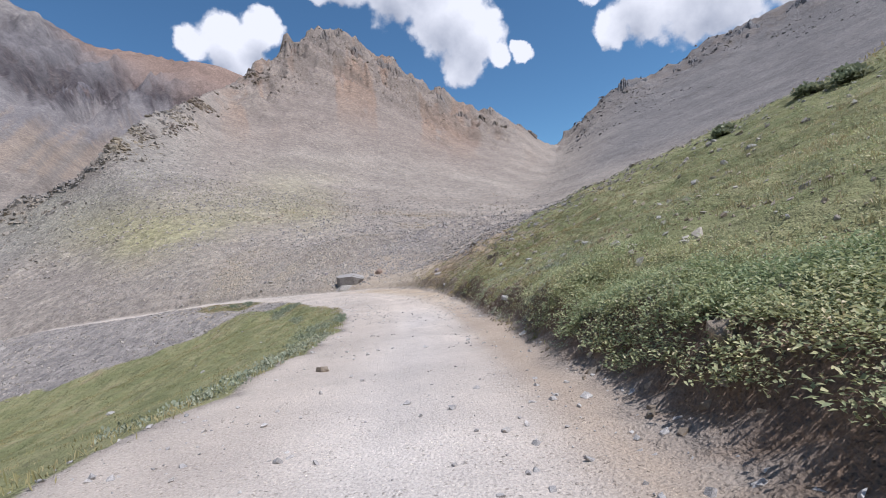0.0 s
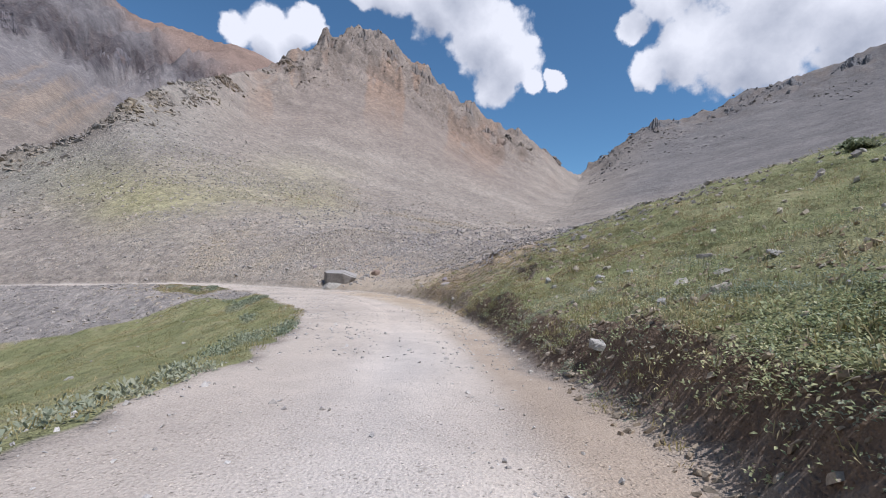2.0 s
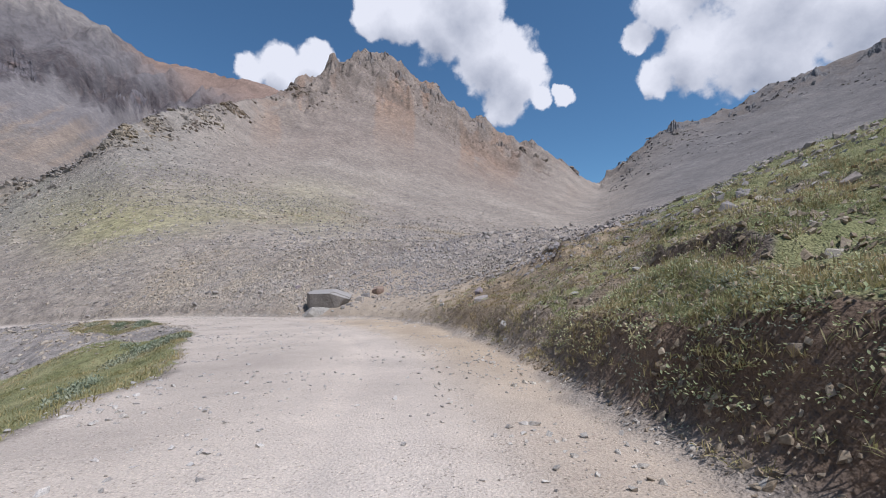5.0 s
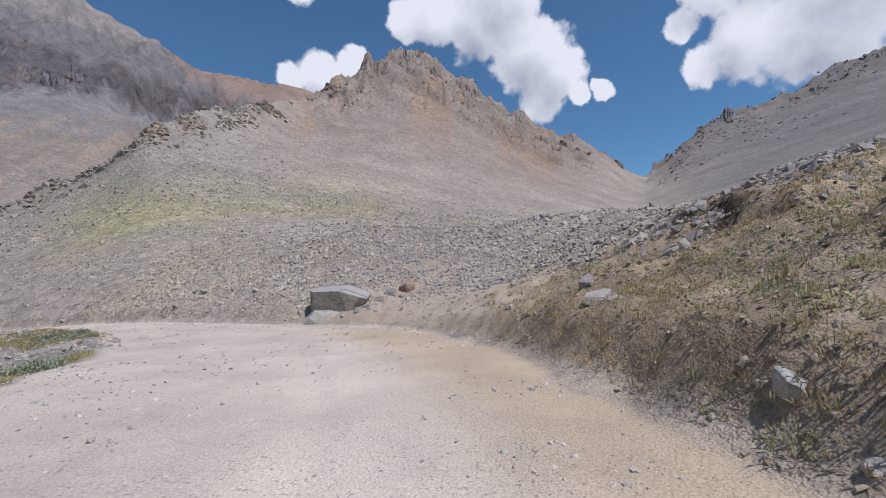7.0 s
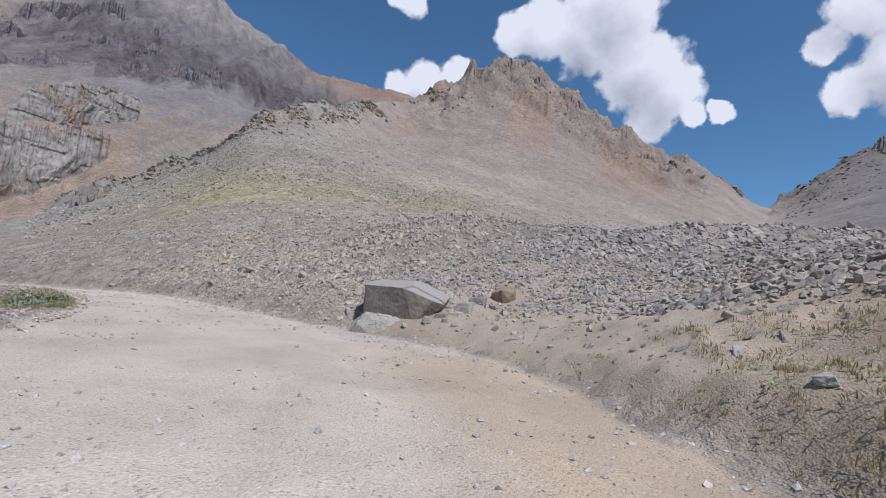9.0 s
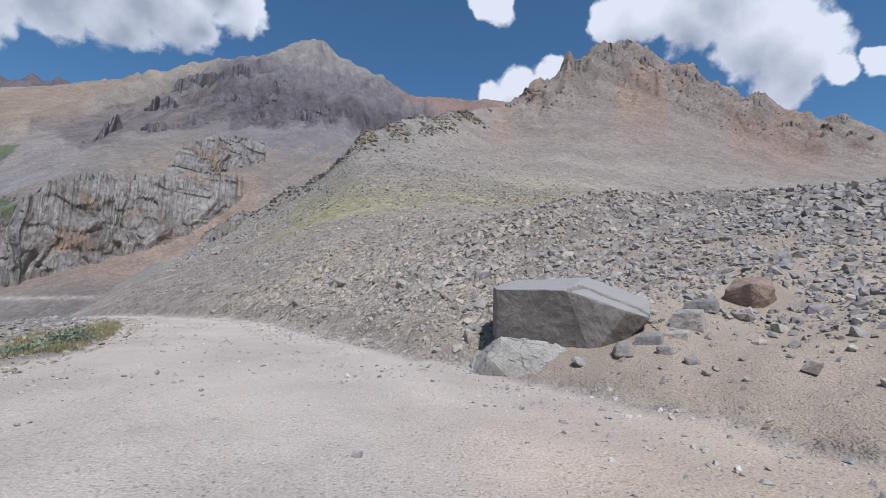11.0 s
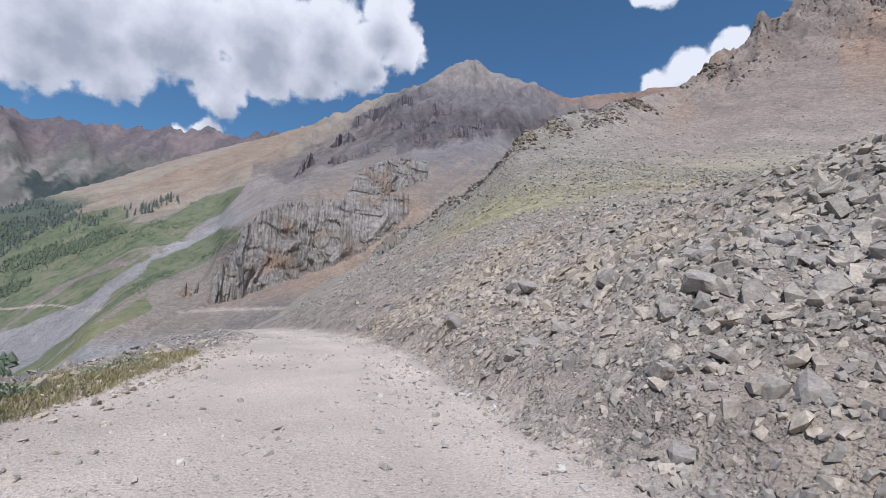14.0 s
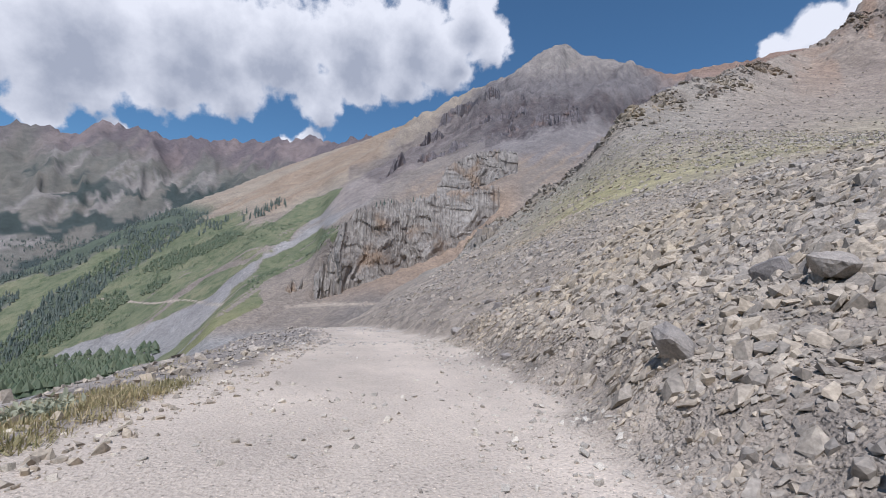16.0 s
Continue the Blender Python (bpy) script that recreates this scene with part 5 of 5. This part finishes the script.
mound = [(-14.45, 60.5, -.15), (-13.8, 59.8, -.2), (-12.7, 59.65, -.2), (-11.7, 59.9, -.1), (-11.2, 60.5, 0), (-14.1, 61.1, -.1), (-12.0, 61.2, 0)]
for ang in dome.uniform(0, 6.28, 15):
    rise = dome.uniform(.25, 1.0)
    out_ = math.sqrt(1 - rise * rise * .85)
    mound.append((-12.85 + 1.4 * out_ * math.cos(ang), 60.4 + .72 * out_ * math.sin(ang), -.12 + .82 * rise))
boulder("pale_rock", mound, rock_material("pale_mound_rock", (.345, .325, .29), (.35, .33, .295), (.355, .33, .29), 1.0), "pale cracked rock mound at the foot of the boulder", 8, .012, .05, .25, 0, .045)
for bx, by, size, mat, word in ((-14.85, 61.0, .42, SCREE, "tan"), (-14.75, 61.45, .5, SCREE, "tan"), (-10.75, 60.25, .5, SCREE, "tan"), (-11.5, 60.0, .36, PALE, "pale"),
                                (-10.0, 60.2, .38, SCREE, "tan"), (-14.55, 61.7, .55, BLOCK, "dark grey"), (-14.2, 61.5, .4, BLOCK, "dark grey"), (-15.0, 61.9, .45, BLOCK, "dark grey"),
                                (-14.5, 62.2, .5, BLOCK, "dark grey"), (-15.4, 60.9, .3, SCREE, "tan"), (-9.6, 59.9, .3, SCREE, "tan")):
    FOOT_ROCKS.append((bx, by, size * .8, mat, word + " broken rock lying at the boulder's foot"))
boulder("red_block", [
    (-9.05, 63.4, 1.95), (-8.6, 63.15, 2.1), (-8.15, 63.45, 2.05), (-8.2, 63.9, 2.3), (-8.85, 64.0, 2.25), (-9.1, 63.5, 1.2), (-8.55, 63.3, 1.2), (-8.1, 63.6, 1.3),
    (-7.95, 64.1, 1.5), (-9.15, 64.1, 1.5), (-8.3, 63.25, 1.75)],
    rock_material("rusty_rock", (.25, .185, .145), (.32, .235, .185), (.36, .27, .215)), "rusty brown angular block lying on the scree", 5, .07, .09, .9)
for cx_, cy_, cz_, wide_, tall_, mat, words in ((-10.35, 60.7, .6, .6, .42, SCREE, "tan angular block wedged against the boulder"),
                                               (-9.9, 60.95, .7, .55, .4, SCREE, "tan angular block beside the boulder"),
                                               (-9.75, 61.6, 1.0, .7, .5, SCREE, "pale angular block behind the boulder's end"),
                                               (-9.55, 63.0, 1.3, .8, .42, BLOCK, "flat grey block lying above the boulder")):
    boulder("corner_block", [(cx_ - wide_ * .5, cy_ - wide_ * .35, cz_), (cx_ + wide_ * .45, cy_ - wide_ * .5, cz_), (cx_ + wide_ * .55, cy_ + wide_ * .4, cz_),
                             (cx_ - wide_ * .4, cy_ + wide_ * .55, cz_), (cx_ - wide_ * .42, cy_ - wide_ * .2, cz_ + tall_ * .75), (cx_ + wide_ * .35, cy_ - wide_ * .42, cz_ + tall_ * .9),
                             (cx_ + wide_ * .4, cy_ + wide_ * .3, cz_ + tall_), (cx_ - wide_ * .2, cy_ + wide_ * .4, cz_ + tall_ * .95)], mat, words, int(cx_ * -7 + cy_), .06, .09, .8)

ROCKS = []
for k in range(8):
    v, _ = shard(300 + k, 20, (.55, .7, .85)[k % 3])
    me = rough_block(20 + k, [tuple(q) for q in v], .2, .13, .9)
    ROCKS.append(me)
ROCK_MESH = {}


def rock_thing(x, y, size, mat, label, group, sink=.25):
    k = int(rng.integers(0, len(ROCKS)))
    key = (k, mat.name)
    if key not in ROCK_MESH:
        ROCK_MESH[key] = ROCKS[k].copy()
        ROCK_MESH[key].materials.append(mat)
    z, _ = land(np.array([x]), np.array([y]))
    ob = new("rock", ROCK_MESH[key])
    st = rng.uniform(.75, 1.25, 3) * size
    e = Euler((rng.normal(0, .3), rng.normal(0, .3), rng.uniform(0, 6.28)))
    ob.matrix_world = Matrix.LocRotScale((x, y, float(z[0]) + size * (.3 - sink)), e, Vector(st))
    return tagged(ob, label, "rock", group)


def rock_group(n, s_lo, s_hi, a_lo, a_hi, lo, hi, mats, label, group, shape=1.8):
    x, y, s = scree_places(rng, n, s_lo, s_hi, a_lo, a_hi)
    k = clear_of(x, y, .3)
    for px, py in zip(x[k], y[k]):
        rock_thing(px, py, lo + (hi - lo) * rng.uniform(0, 1) ** shape, mats[int(rng.integers(0, len(mats)))], label, group)


for bx, by, size, mat, words in FOOT_ROCKS:
    rock_thing(bx, by, size, mat, words, "rocks round the boulder")
LILAC = rock_material("lilac_rock", (.25, .215, .225), (.30, .26, .27), (.32, .285, .28))
rock_thing(-7.4, 63.2, .7, LILAC, "flat lilac-grey slab sunk in the scree", "rocks on the scree", .5)
rock_thing(-16.65, 66.0, .7, LILAC, "lilac-grey slab lying on the scree", "rocks on the scree", .32)
for bx, by, size in ((-25.5, 67.5, .6), (-22.4, 66.6, .5), (-22.1, 65.3, .42), (-21.9, 64.3, .4), (-20.3, 66.4, .4), (-26.2, 65.3, .55), (-19.7, 65.0, .55), (-20.0, 64.4, .3), (-19.4, 62.9, .36)):
    rock_thing(bx, by, size, SCREE, "large tan-grey block lying on the scree", "rocks on the scree", .1)
for bx, by, size in ((6.4, 19.0, .3), (13.9, 23.2, .45), (18.3, 24.9, .5), (16.2, 24.2, .35), (10.9, 21.2, .3), (8.4, 16.5, .25), (4.6, 24.5, .36), (5.3, 26.0, .42),
                     (4.0, 28.3, .3), (6.0, 27.2, .3), (22, 34, .5), (20, 31, .35), (5.0, 25.2, .3), (6.2, 25.6, .34), (3.6, 25.6, .28)):
    rock_thing(bx, by, size, PALE, "pale rock lying in the hillside herbs", "rocks in the bank", .2)
rock_thing(-2.8, 9.9, .3, TAN, "tan rock lying on the road's edge", "rocks by the road", .2)
rock_thing(-31.7, 66.6, .28, BLOCK, "dark rock lying on the gravel road", "rocks by the road", .2)
rock_thing(2.7, 4.3, .36, TAN, "brown rock half hidden in the herbs", "rocks in the bank", .15)
rock_thing(2.75, 18.4, .42, PALE, "pale grey rock bedded at the foot of the bank", "rocks in the bank", .42)
rock_thing(7.4, 23.1, .55, PALE, "pale rock lying in the hillside herbs", "rocks in the bank", .2)
rock_thing(.4, 40.7, .4, PALE, "pale rock lying in the loose bank", "rocks in the bank", .3)
rock_thing(-.2, 48.3, .5, LILAC, "lilac-grey block sunk in the loose bank", "rocks in the bank", .15)
sx_, sy_ = -.15, 47.2
sz_ = float(land(np.array([sx_]), np.array([sy_]))[0][0])
boulder("flat_slab", [(sx_ - .34, sy_ - .22, sz_ - .1), (sx_ + .08, sy_ - .28, sz_ - .12), (sx_ + .36, sy_ + .06, sz_), (sx_ + .26, sy_ + .3, sz_ + .05), (sx_ - .26, sy_ + .14, sz_),
                      (sx_ - .35, sy_ - .18, sz_ + .1), (sx_ + .08, sy_ - .22, sz_ + .08), (sx_ + .38, sy_ + .08, sz_ + .26), (sx_ + .25, sy_ + .28, sz_ + .3), (sx_ - .24, sy_ + .12, sz_ + .2)],
        BLOCK, "flat grey slab lying on the loose bank", 12, .04, .07, .5)
rock_group(30, .6, 9, 51, 60, .14, .34, (SCREE, BLOCK, SCREE), "large angular grey rock lying on the scree", "rocks on the scree")
rock_group(70, .9, 8, 60, 68.5, .2, .52, (SCREE, BLOCK, SCREE), "large angular grey rock lying on the scree", "rocks on the scree", 1.5)
rock_group(16, 8, 22, 54, 69, .25, .5, (SCREE, BLOCK), "big grey block lying high on the scree", "rocks on the scree")
rock_group(62, .4, 6, 6, 38, .1, .27, (PALE, TAN), "pale grey rock half buried in the grassy bank", "rocks in the bank")
rock_group(22, .6, 8, 36, 50, .1, .27, (TAN, TAN, PALE), "tan rock half buried in the gravelly bank", "rocks in the bank")

hx, hy = hill_places(900, 2, 46, 2.5, 34)
me = stone_mesh("hill_stones", hx, hy, .06 + .26 * rng.uniform(0, 1, len(hx)) ** 2.2, rng)
me.materials.append(PALE)
tagged(new("hill_stones", me), "small pale stones scattered in the hillside grass", "stones", kind="stuff")
for _ in range(14):
    k = int(rng.integers(18, 38))
    s = rng.uniform(1.5, 16)
    rock_thing(ROAD[k][0] - ROAD[k][3] - s, ROAD[k][1] + rng.uniform(-2, 6), rng.uniform(.15, .45), PALE, "pale rock lying in the grass below the road", "rocks in the grass")


# ---- plants ----
def leaf_mesh(name, x, y, rng, leaves, length, width, spread, up=(.5, 1.3), tall=0.0, z=None):
    """Tufts of single leaves round given places."""
    if z is None:
        z, _ = land(x, y)
    n = len(x)
    rep = np.repeat(np.arange(n), leaves)
    m = len(rep)
    scale = np.repeat(rng.uniform(.6, 1.3, n), leaves)
    az, lift = rng.uniform(0, 2 * np.pi, m), rng.uniform(*up, m)
    rad = np.sqrt(rng.uniform(0, 1, m)) * spread * scale
    ang = rng.uniform(0, 2 * np.pi, m)
    base = np.stack([x[rep] + rad * np.cos(ang), y[rep] + rad * np.sin(ang), z[rep] - .02 + tall * rng.uniform(0, 1, m) * scale * (1 - .6 * rad / (spread * scale + 1e-6))], 1)
    way = np.stack([np.cos(az) * np.cos(lift), np.sin(az) * np.cos(lift), np.sin(lift)], 1)
    ln = (rng.uniform(.6, 1.2, m) * length * scale)[:, None]
    cross = np.stack([-np.sin(az), np.cos(az), rng.normal(0, .4, m)], 1) * (width * scale)[:, None] * .5
    tip = base + way * ln + np.array([0, 0, -.25]) * ln * np.cos(lift)[:, None]
    mid = base + way * ln * .5
    verts = np.stack([base, mid + cross, tip, mid - cross], 1).reshape(-1, 3)
    faces = np.arange(len(verts)).reshape(-1, 4)
    return mesh_from(name, verts, faces)


def plants(name, label, category, mat, x, y, *args, **more):
    me = leaf_mesh(name, x, y, rng, *args, **more)
    me.materials.append(mat)
    tagged(new(name, me), label, category, kind="stuff")


def thin(x, y, seed, scale, lo, hi):
    """Patchy growth; fewer plants towards the gravelly bank."""
    k = fbm(x * scale, y * scale, seed, 3) + rng.normal(0, .25, len(x)) - 1.6 * smooth(36, 50, y - .75 * np.maximum(x, 0)) > rng.uniform(lo, hi, len(x))
    out, _, info, _ = road_frame(x, y)
    k &= bare_bank(x, y, np.maximum(out, 0), info[..., 5]) < rng.uniform(.25, 1.3, len(x))
    return x[k], y[k]


def on_hill(x, y):
    k = y < 44 + .75 * (x - 2) + rng.normal(0, 2, len(x))
    return x[k], y[k]


hx, hy = thin(*hill_places(7600, -6, 48, .6, 9, 1.3), 91, .4, -.8, .4)
plants("bank_herbs", "lush green broad-leaved herbs on the roadside bank", "herbs", HERB, hx, hy, 20, .062, .027, .22, up=(.0, 1.1), tall=.18)
hx, hy = thin(*on_hill(*hill_places(8500, -6, 62, 7, 34)), 92, .2, -.9, .4)
plants("hill_herbs", "green herbs and tall grass on the hillside", "herbs", HERB, hx, hy, 15, .11, .04, .38, up=(.1, 1.2), tall=.12)
hx, hy = thin(*on_hill(*hill_places(8500, 2, 54, .8, 20)), 93, .5, -1.2, .2)
plants("bank_grass", "yellow-green grass tufts on the roadside bank", "grass", GRASS, hx, hy, 9, .22, .017, .12, up=(.7, 1.5))
hx, hy = hill_places(1300, -5, 15, .9, 3.6)
plants("overhanging_herbs", "leafy green herbs hanging over the cut bank", "herbs", HERB, hx, hy, 42, .058, .023, .24, up=(.0, 1.0), tall=.3)
hx, hy = hill_places(1300, -2, 11, .55, 2.3)
plants("lip_herbs", "dense leafy herbs along the lip of the cut bank", "herbs", HERB, hx, hy, 56, .062, .027, .22, up=(-.1, .9), tall=.24)
hx, hy = thin(*hill_places(3000, 8, 38, .3, 2.4), 106, .8, -.3, .7)
plants("cut_tufts", "mixed grass and weeds rooted in the cut bank", "grass", VERGE, hx, hy, 16, .14, .014, .16, up=(.2, 1.4), tall=.05)
hx, hy = thin(*hill_places(2600, 6, 36, .35, 3.0), 107, .6, -.3, .7)
plants("cut_weeds", "grey-green weeds on the face of the cut bank", "herbs", SAGE, hx, hy, 26, .055, .022, .18, up=(.0, 1.1), tall=.14)
hx, hy = thin(*hill_places(1500, -6, 24, 1.2, 9), 110, .35, .1, .7)
plants("hill_sage", "grey-green leafy clumps on the hillside", "herbs", SAGE, hx, hy, 34, .06, .024, .28, up=(.0, 1.2), tall=.26)
hx, hy = thin(*hill_places(2600, 24, 52, .4, 9), 118, .5, -.9, .3)
plants("bank_sward", "olive grass clumps on the loose bank", "grass", VERGE, hx, hy, 20, .15, .016, .2, up=(.2, 1.4), tall=.06)
hx, hy = hill_places(4400, 28, 56, .5, 12)
k = fbm(hx * .5, hy * .5, 94, 3) > -.15
plants("dry_tufts", "dry yellow grass tufts on the loose bank", "grass", DRY, hx[k], hy[k], 14, .16, .017, .16, up=(.5, 1.5))
hx, hy = hill_places(500, 34, 54, 1.5, 10)
k = fbm(hx * .5, hy * .5, 94, 3) > .1
plants("bank_weeds", "small green weeds on the loose bank", "herbs", HERB, hx[k], hy[k], 26, .09, .035, .22, tall=.12)
hx, hy = on_hill(*hill_places(5000, -10, 120, 28, 110, .8))
plants("slope_grass", "coarse grass clumps on the upper hillside", "grass", GRASS, hx, hy, 7, .45, .1, .7, up=(.4, 1.3))


def left_places(n, s_hi):
    k = rng.integers(10, len(ROAD) - 14, n)
    p = ROAD[k] + (ROAD[k + 1] - ROAD[k]) * rng.uniform(0, 1, n)[:, None]
    d = ROAD[k + 1][:, :2] - ROAD[k][:, :2]
    d /= np.linalg.norm(d, axis=1)[:, None]
    off = p[:, 3] + .2 + s_hi * rng.uniform(0, 1, n) ** 1.5
    x, y = p[:, 0] - d[:, 1] * off, p[:, 1] + d[:, 0] * off
    out, side, info, _ = road_frame(x, y)
    keep = (side < 0) & (out > np.where(info[..., 5] > 55, 2.6, .15)) & ((y < 49.3 + .27 * (x + 20.6)) | (x > -17) | (rng.uniform(0, 1, n) < .04))
    return x[keep], y[keep], out[keep]


lx, ly, ls = left_places(8000, 24)
plants("verge_grass", "olive and yellow grass on the slope below the road", "grass", VERGE, lx, ly, 10, .17, .016, .2, up=(.5, 1.5))
lx, ly, ls = left_places(4200, 3.0)
k = (fbm(lx * .3, ly * .3, 95, 2) > -.2) & (ly < 47)
plants("verge_herbs", "grey-green leafy herbs along the road's lower edge", "herbs", SAGE, lx[k], ly[k], 18, .11, .05, .22, tall=.28)

k = np.arange(2200)
u, w = rng.uniform(0, 1, len(k)), rng.uniform(.5, 3.6, len(k))
px = np.interp(u, (0, 1), (-22.5, -31.5))
lower = np.interp(px[::1] * -1, -ROAD[::1, 0], ROAD[:, 1] - ROAD[:, 3] * 1.02)
keep = fbm(px * .6, w * .6, 103, 2) > -.6
plants("shoulder_grass", "yellow-green grass patch on the road's outer shoulder", "grass", GRASS, px[keep], (lower - w)[keep], 16, .15, .015, .16, up=(.6, 1.5))
keep = fbm(px * .5, w * .5, 104, 2) > .6
plants("shoulder_herbs", "green weeds on the road's outer shoulder", "herbs", SAGE, px[keep], (lower - w)[keep], 20, .11, .045, .22, tall=.25)


# ---- bushes and far woods ----
def willow(x, y, size):
    z, _ = land(np.array([x]), np.array([y]))
    root = new("willow_bush")
    root.location = (x, y, float(z[0]))
    tagged(root, "low grey-green willow bush on the grassy hillside", "bush", "willow bushes")
    n = 60
    a, r = rng.uniform(0, 6.28, n), np.sqrt(rng.uniform(0, 1, n)) * size
    me = leaf_mesh("crown", r * np.cos(a), r * np.sin(a) * .7, rng, 14, .35, .2, .45, up=(-.2, 1.4), tall=.25,
                   z=size * .55 * np.sqrt(np.maximum(1 - (r / size) ** 2, 0)) * rng.uniform(.5, 1.1, n))
    part("crown", me, WILLOW, root)
    bm = bmesh.new()
    for k in range(7):
        b = rng.uniform(0, 6.28)
        tip = Vector((math.cos(b) * size * .6, math.sin(b) * size * .45, size * .45))
        m = Matrix.Translation(tip / 2) @ tip.to_track_quat("Z", "Y").to_matrix().to_4x4()
        bmesh.ops.create_cone(bm, segments=5, radius1=.04, radius2=.015, depth=tip.length, matrix=m)
    me = bpy.data.meshes.new("stems")
    bm.to_mesh(me)
    bm.free()
    part("stems", me, BARK, root)


def around(az, r):
    return CENTRE[0] - r * math.sin(radians(az)), CENTRE[1] + r * math.cos(radians(az))


for az, r, size in ((-112.4, 41.6, .8), (-113.8, 43.6, .9), (-115.4, 43.2, 1.0), (-116.6, 46.7, 1.2), (-118.2, 47, 1.2), (-108.2, 36.5, .5), (-104, 37.5, .6),
                    (-120, 49.5, 1.3), (-51.5, 92, 1.5), (-55.5, 112, 2.6), (-56.2, 114, 3.0), (-57.2, 117, 2.4), (-58.5, 124, 3.2), (-59.2, 125, 3.0), (-60, 128, 3.4),
                    (-61.5, 130, 3.0), (-63, 128, 2.6), (-49, 84, 1.0), (-66, 120, 3.0), (-69, 125, 3.2)):
    willow(*around(az, r), size)


def wood(name, label, mat, x, y, height, tiers, slim):
    z, _ = land(x, y)
    n = len(x)
    verts, faces, base = [], [], 0
    sides = 5
    for t in range(tiers):
        lo, hi = .06 + .8 * t / tiers, min(1.0, .06 + .8 * t / tiers + 1.25 / tiers)
        wide = slim * (1 - .75 * t / tiers)
        a = np.arange(sides) / sides * 2 * np.pi + rng.uniform(0, 6, (n, 1))
        rad = height[:, None] * wide * rng.uniform(.65, 1.2, (n, sides))
        ring = np.stack([x[:, None] + rad * np.cos(a), y[:, None] + rad * np.sin(a), z[:, None] + height[:, None] * (lo + rng.uniform(-.05, .05, (n, sides)))], -1)
        top = np.stack([x, y, z + height * hi], -1)[:, None]
        verts.append(np.concatenate([ring, top], 1).reshape(-1, 3))
        i = np.arange(n)[:, None] * (sides + 1) + base
        for k in range(sides):
            faces.append(np.concatenate([i + k, i + (k + 1) % sides, i + sides], 1))
        base += n * (sides + 1)
    me = mesh_from(name, np.concatenate(verts), np.concatenate(faces))
    me.materials.append(mat)
    tagged(new(name, me), label, "trees", kind="stuff")


def valley_places(n, az_lo, az_hi, r_lo, r_hi, test):
    az, r = rng.uniform(az_lo, az_hi, n), np.exp(rng.uniform(np.log(r_lo), np.log(r_hi), n))
    x, y = CENTRE[0] - r * np.sin(np.radians(az)), CENTRE[1] + r * np.cos(np.radians(az))
    z, m = land(x, y)
    el = np.degrees(np.arctan2(z, r))
    k = test(m["grain"], el, az, r, x, y)
    return x[k], y[k]


wood_edge = lambda el: np.interp(el, (-5.4, -2.5, 1.5, 6.3, 8.2), (98.2, 98.5, 99.8, 102.2, 104))
cx, cy = valley_places(130000, 88, 125, 430, 1500, lambda c, el, az, r, x, y: (
    (c > wood_edge(el) + 1.2 * fbm(x * .01, y * .01, 96, 2)) & (el < 7.5) & (fbm(x * .006, y * .006, 84, 3) > -.7) & (fbm(x * .02, y * .02, 98, 2) > -.7)))
wood("conifer_wood", "dense spruce forest, tinted blue-green by haze, on the far valley sides", HAZED_CONIFER, cx[:8500], cy[:8500], rng.uniform(3.5, 8, len(cx[:8500])), 2, .26)
cx, cy = valley_places(40000, 84, 125, 300, 1200, lambda c, el, az, r, x, y: (
    (c > np.interp(el, (-3, .4, 6.8), (92, 93, 96.5))) & (el < 5.5) & (c < wood_edge(el) + 3) & (fbm(x * .02, y * .02, 99, 3) > .0)))
wood("aspen_wood", "green aspen thickets on the far slope", HAZED_ASPEN, cx[:6500], cy[:6500], rng.uniform(2, 5, len(cx[:6500])), 2, .5)
cx, cy = valley_places(26000, 94, 118, 240, 470, lambda c, el, az, r, x, y: (el < -7.6 - .12 * (az - 100)) & (el > -11) & (fbm(x * .03, y * .03, 105, 2) > -.6))
wood("valley_thicket", "dark green willow thicket on the valley floor", HAZED_ASPEN, cx[:1500], cy[:1500], rng.uniform(3, 6.5, len(cx[:1500])), 2, .55)
cx, cy = valley_places(14000, 74, 104, 300, 1000, lambda c, el, az, r, x, y: (
    (((c > 93.5) & (c < 104)) | ((c > 84.5) & (c < 87.5))) & (el < 7) & (fbm(x * .02, y * .02, 101, 3) > .15)))
wood("shrub_patches", "dark green shrub patches on the far slope", HAZED_ASPEN, cx[:2600], cy[:2600], rng.uniform(.7, 1.7, len(cx[:2600])), 2, .7)
cx, cy = valley_places(9000, 83, 93, 400, 1000, lambda c, el, az, r, x, y: (
    (np.abs(el - 7.2 - .45 * (88 - az)) < .55) & (az > 83) & (fbm(x * .03, y * .03, 102, 2) > -.1)))
wood("treeline", "scattered spruces along the tan slope", HAZED_CONIFER, cx[:70], cy[:70], rng.uniform(6, 12, len(cx[:70])), 3, .18)
cx, cy = valley_places(6000, 65, 74, 262, 300, lambda c, el, az, r, x, y: (az > 66) & (az < 72) & (el > 9.0) & (el < 11.3))
wood("cliff_spruces", "small spruces standing on the cliff top", HAZED_CONIFER, cx[:13], cy[:13], rng.uniform(2.5, 5, len(cx[:13])), 3, .16)
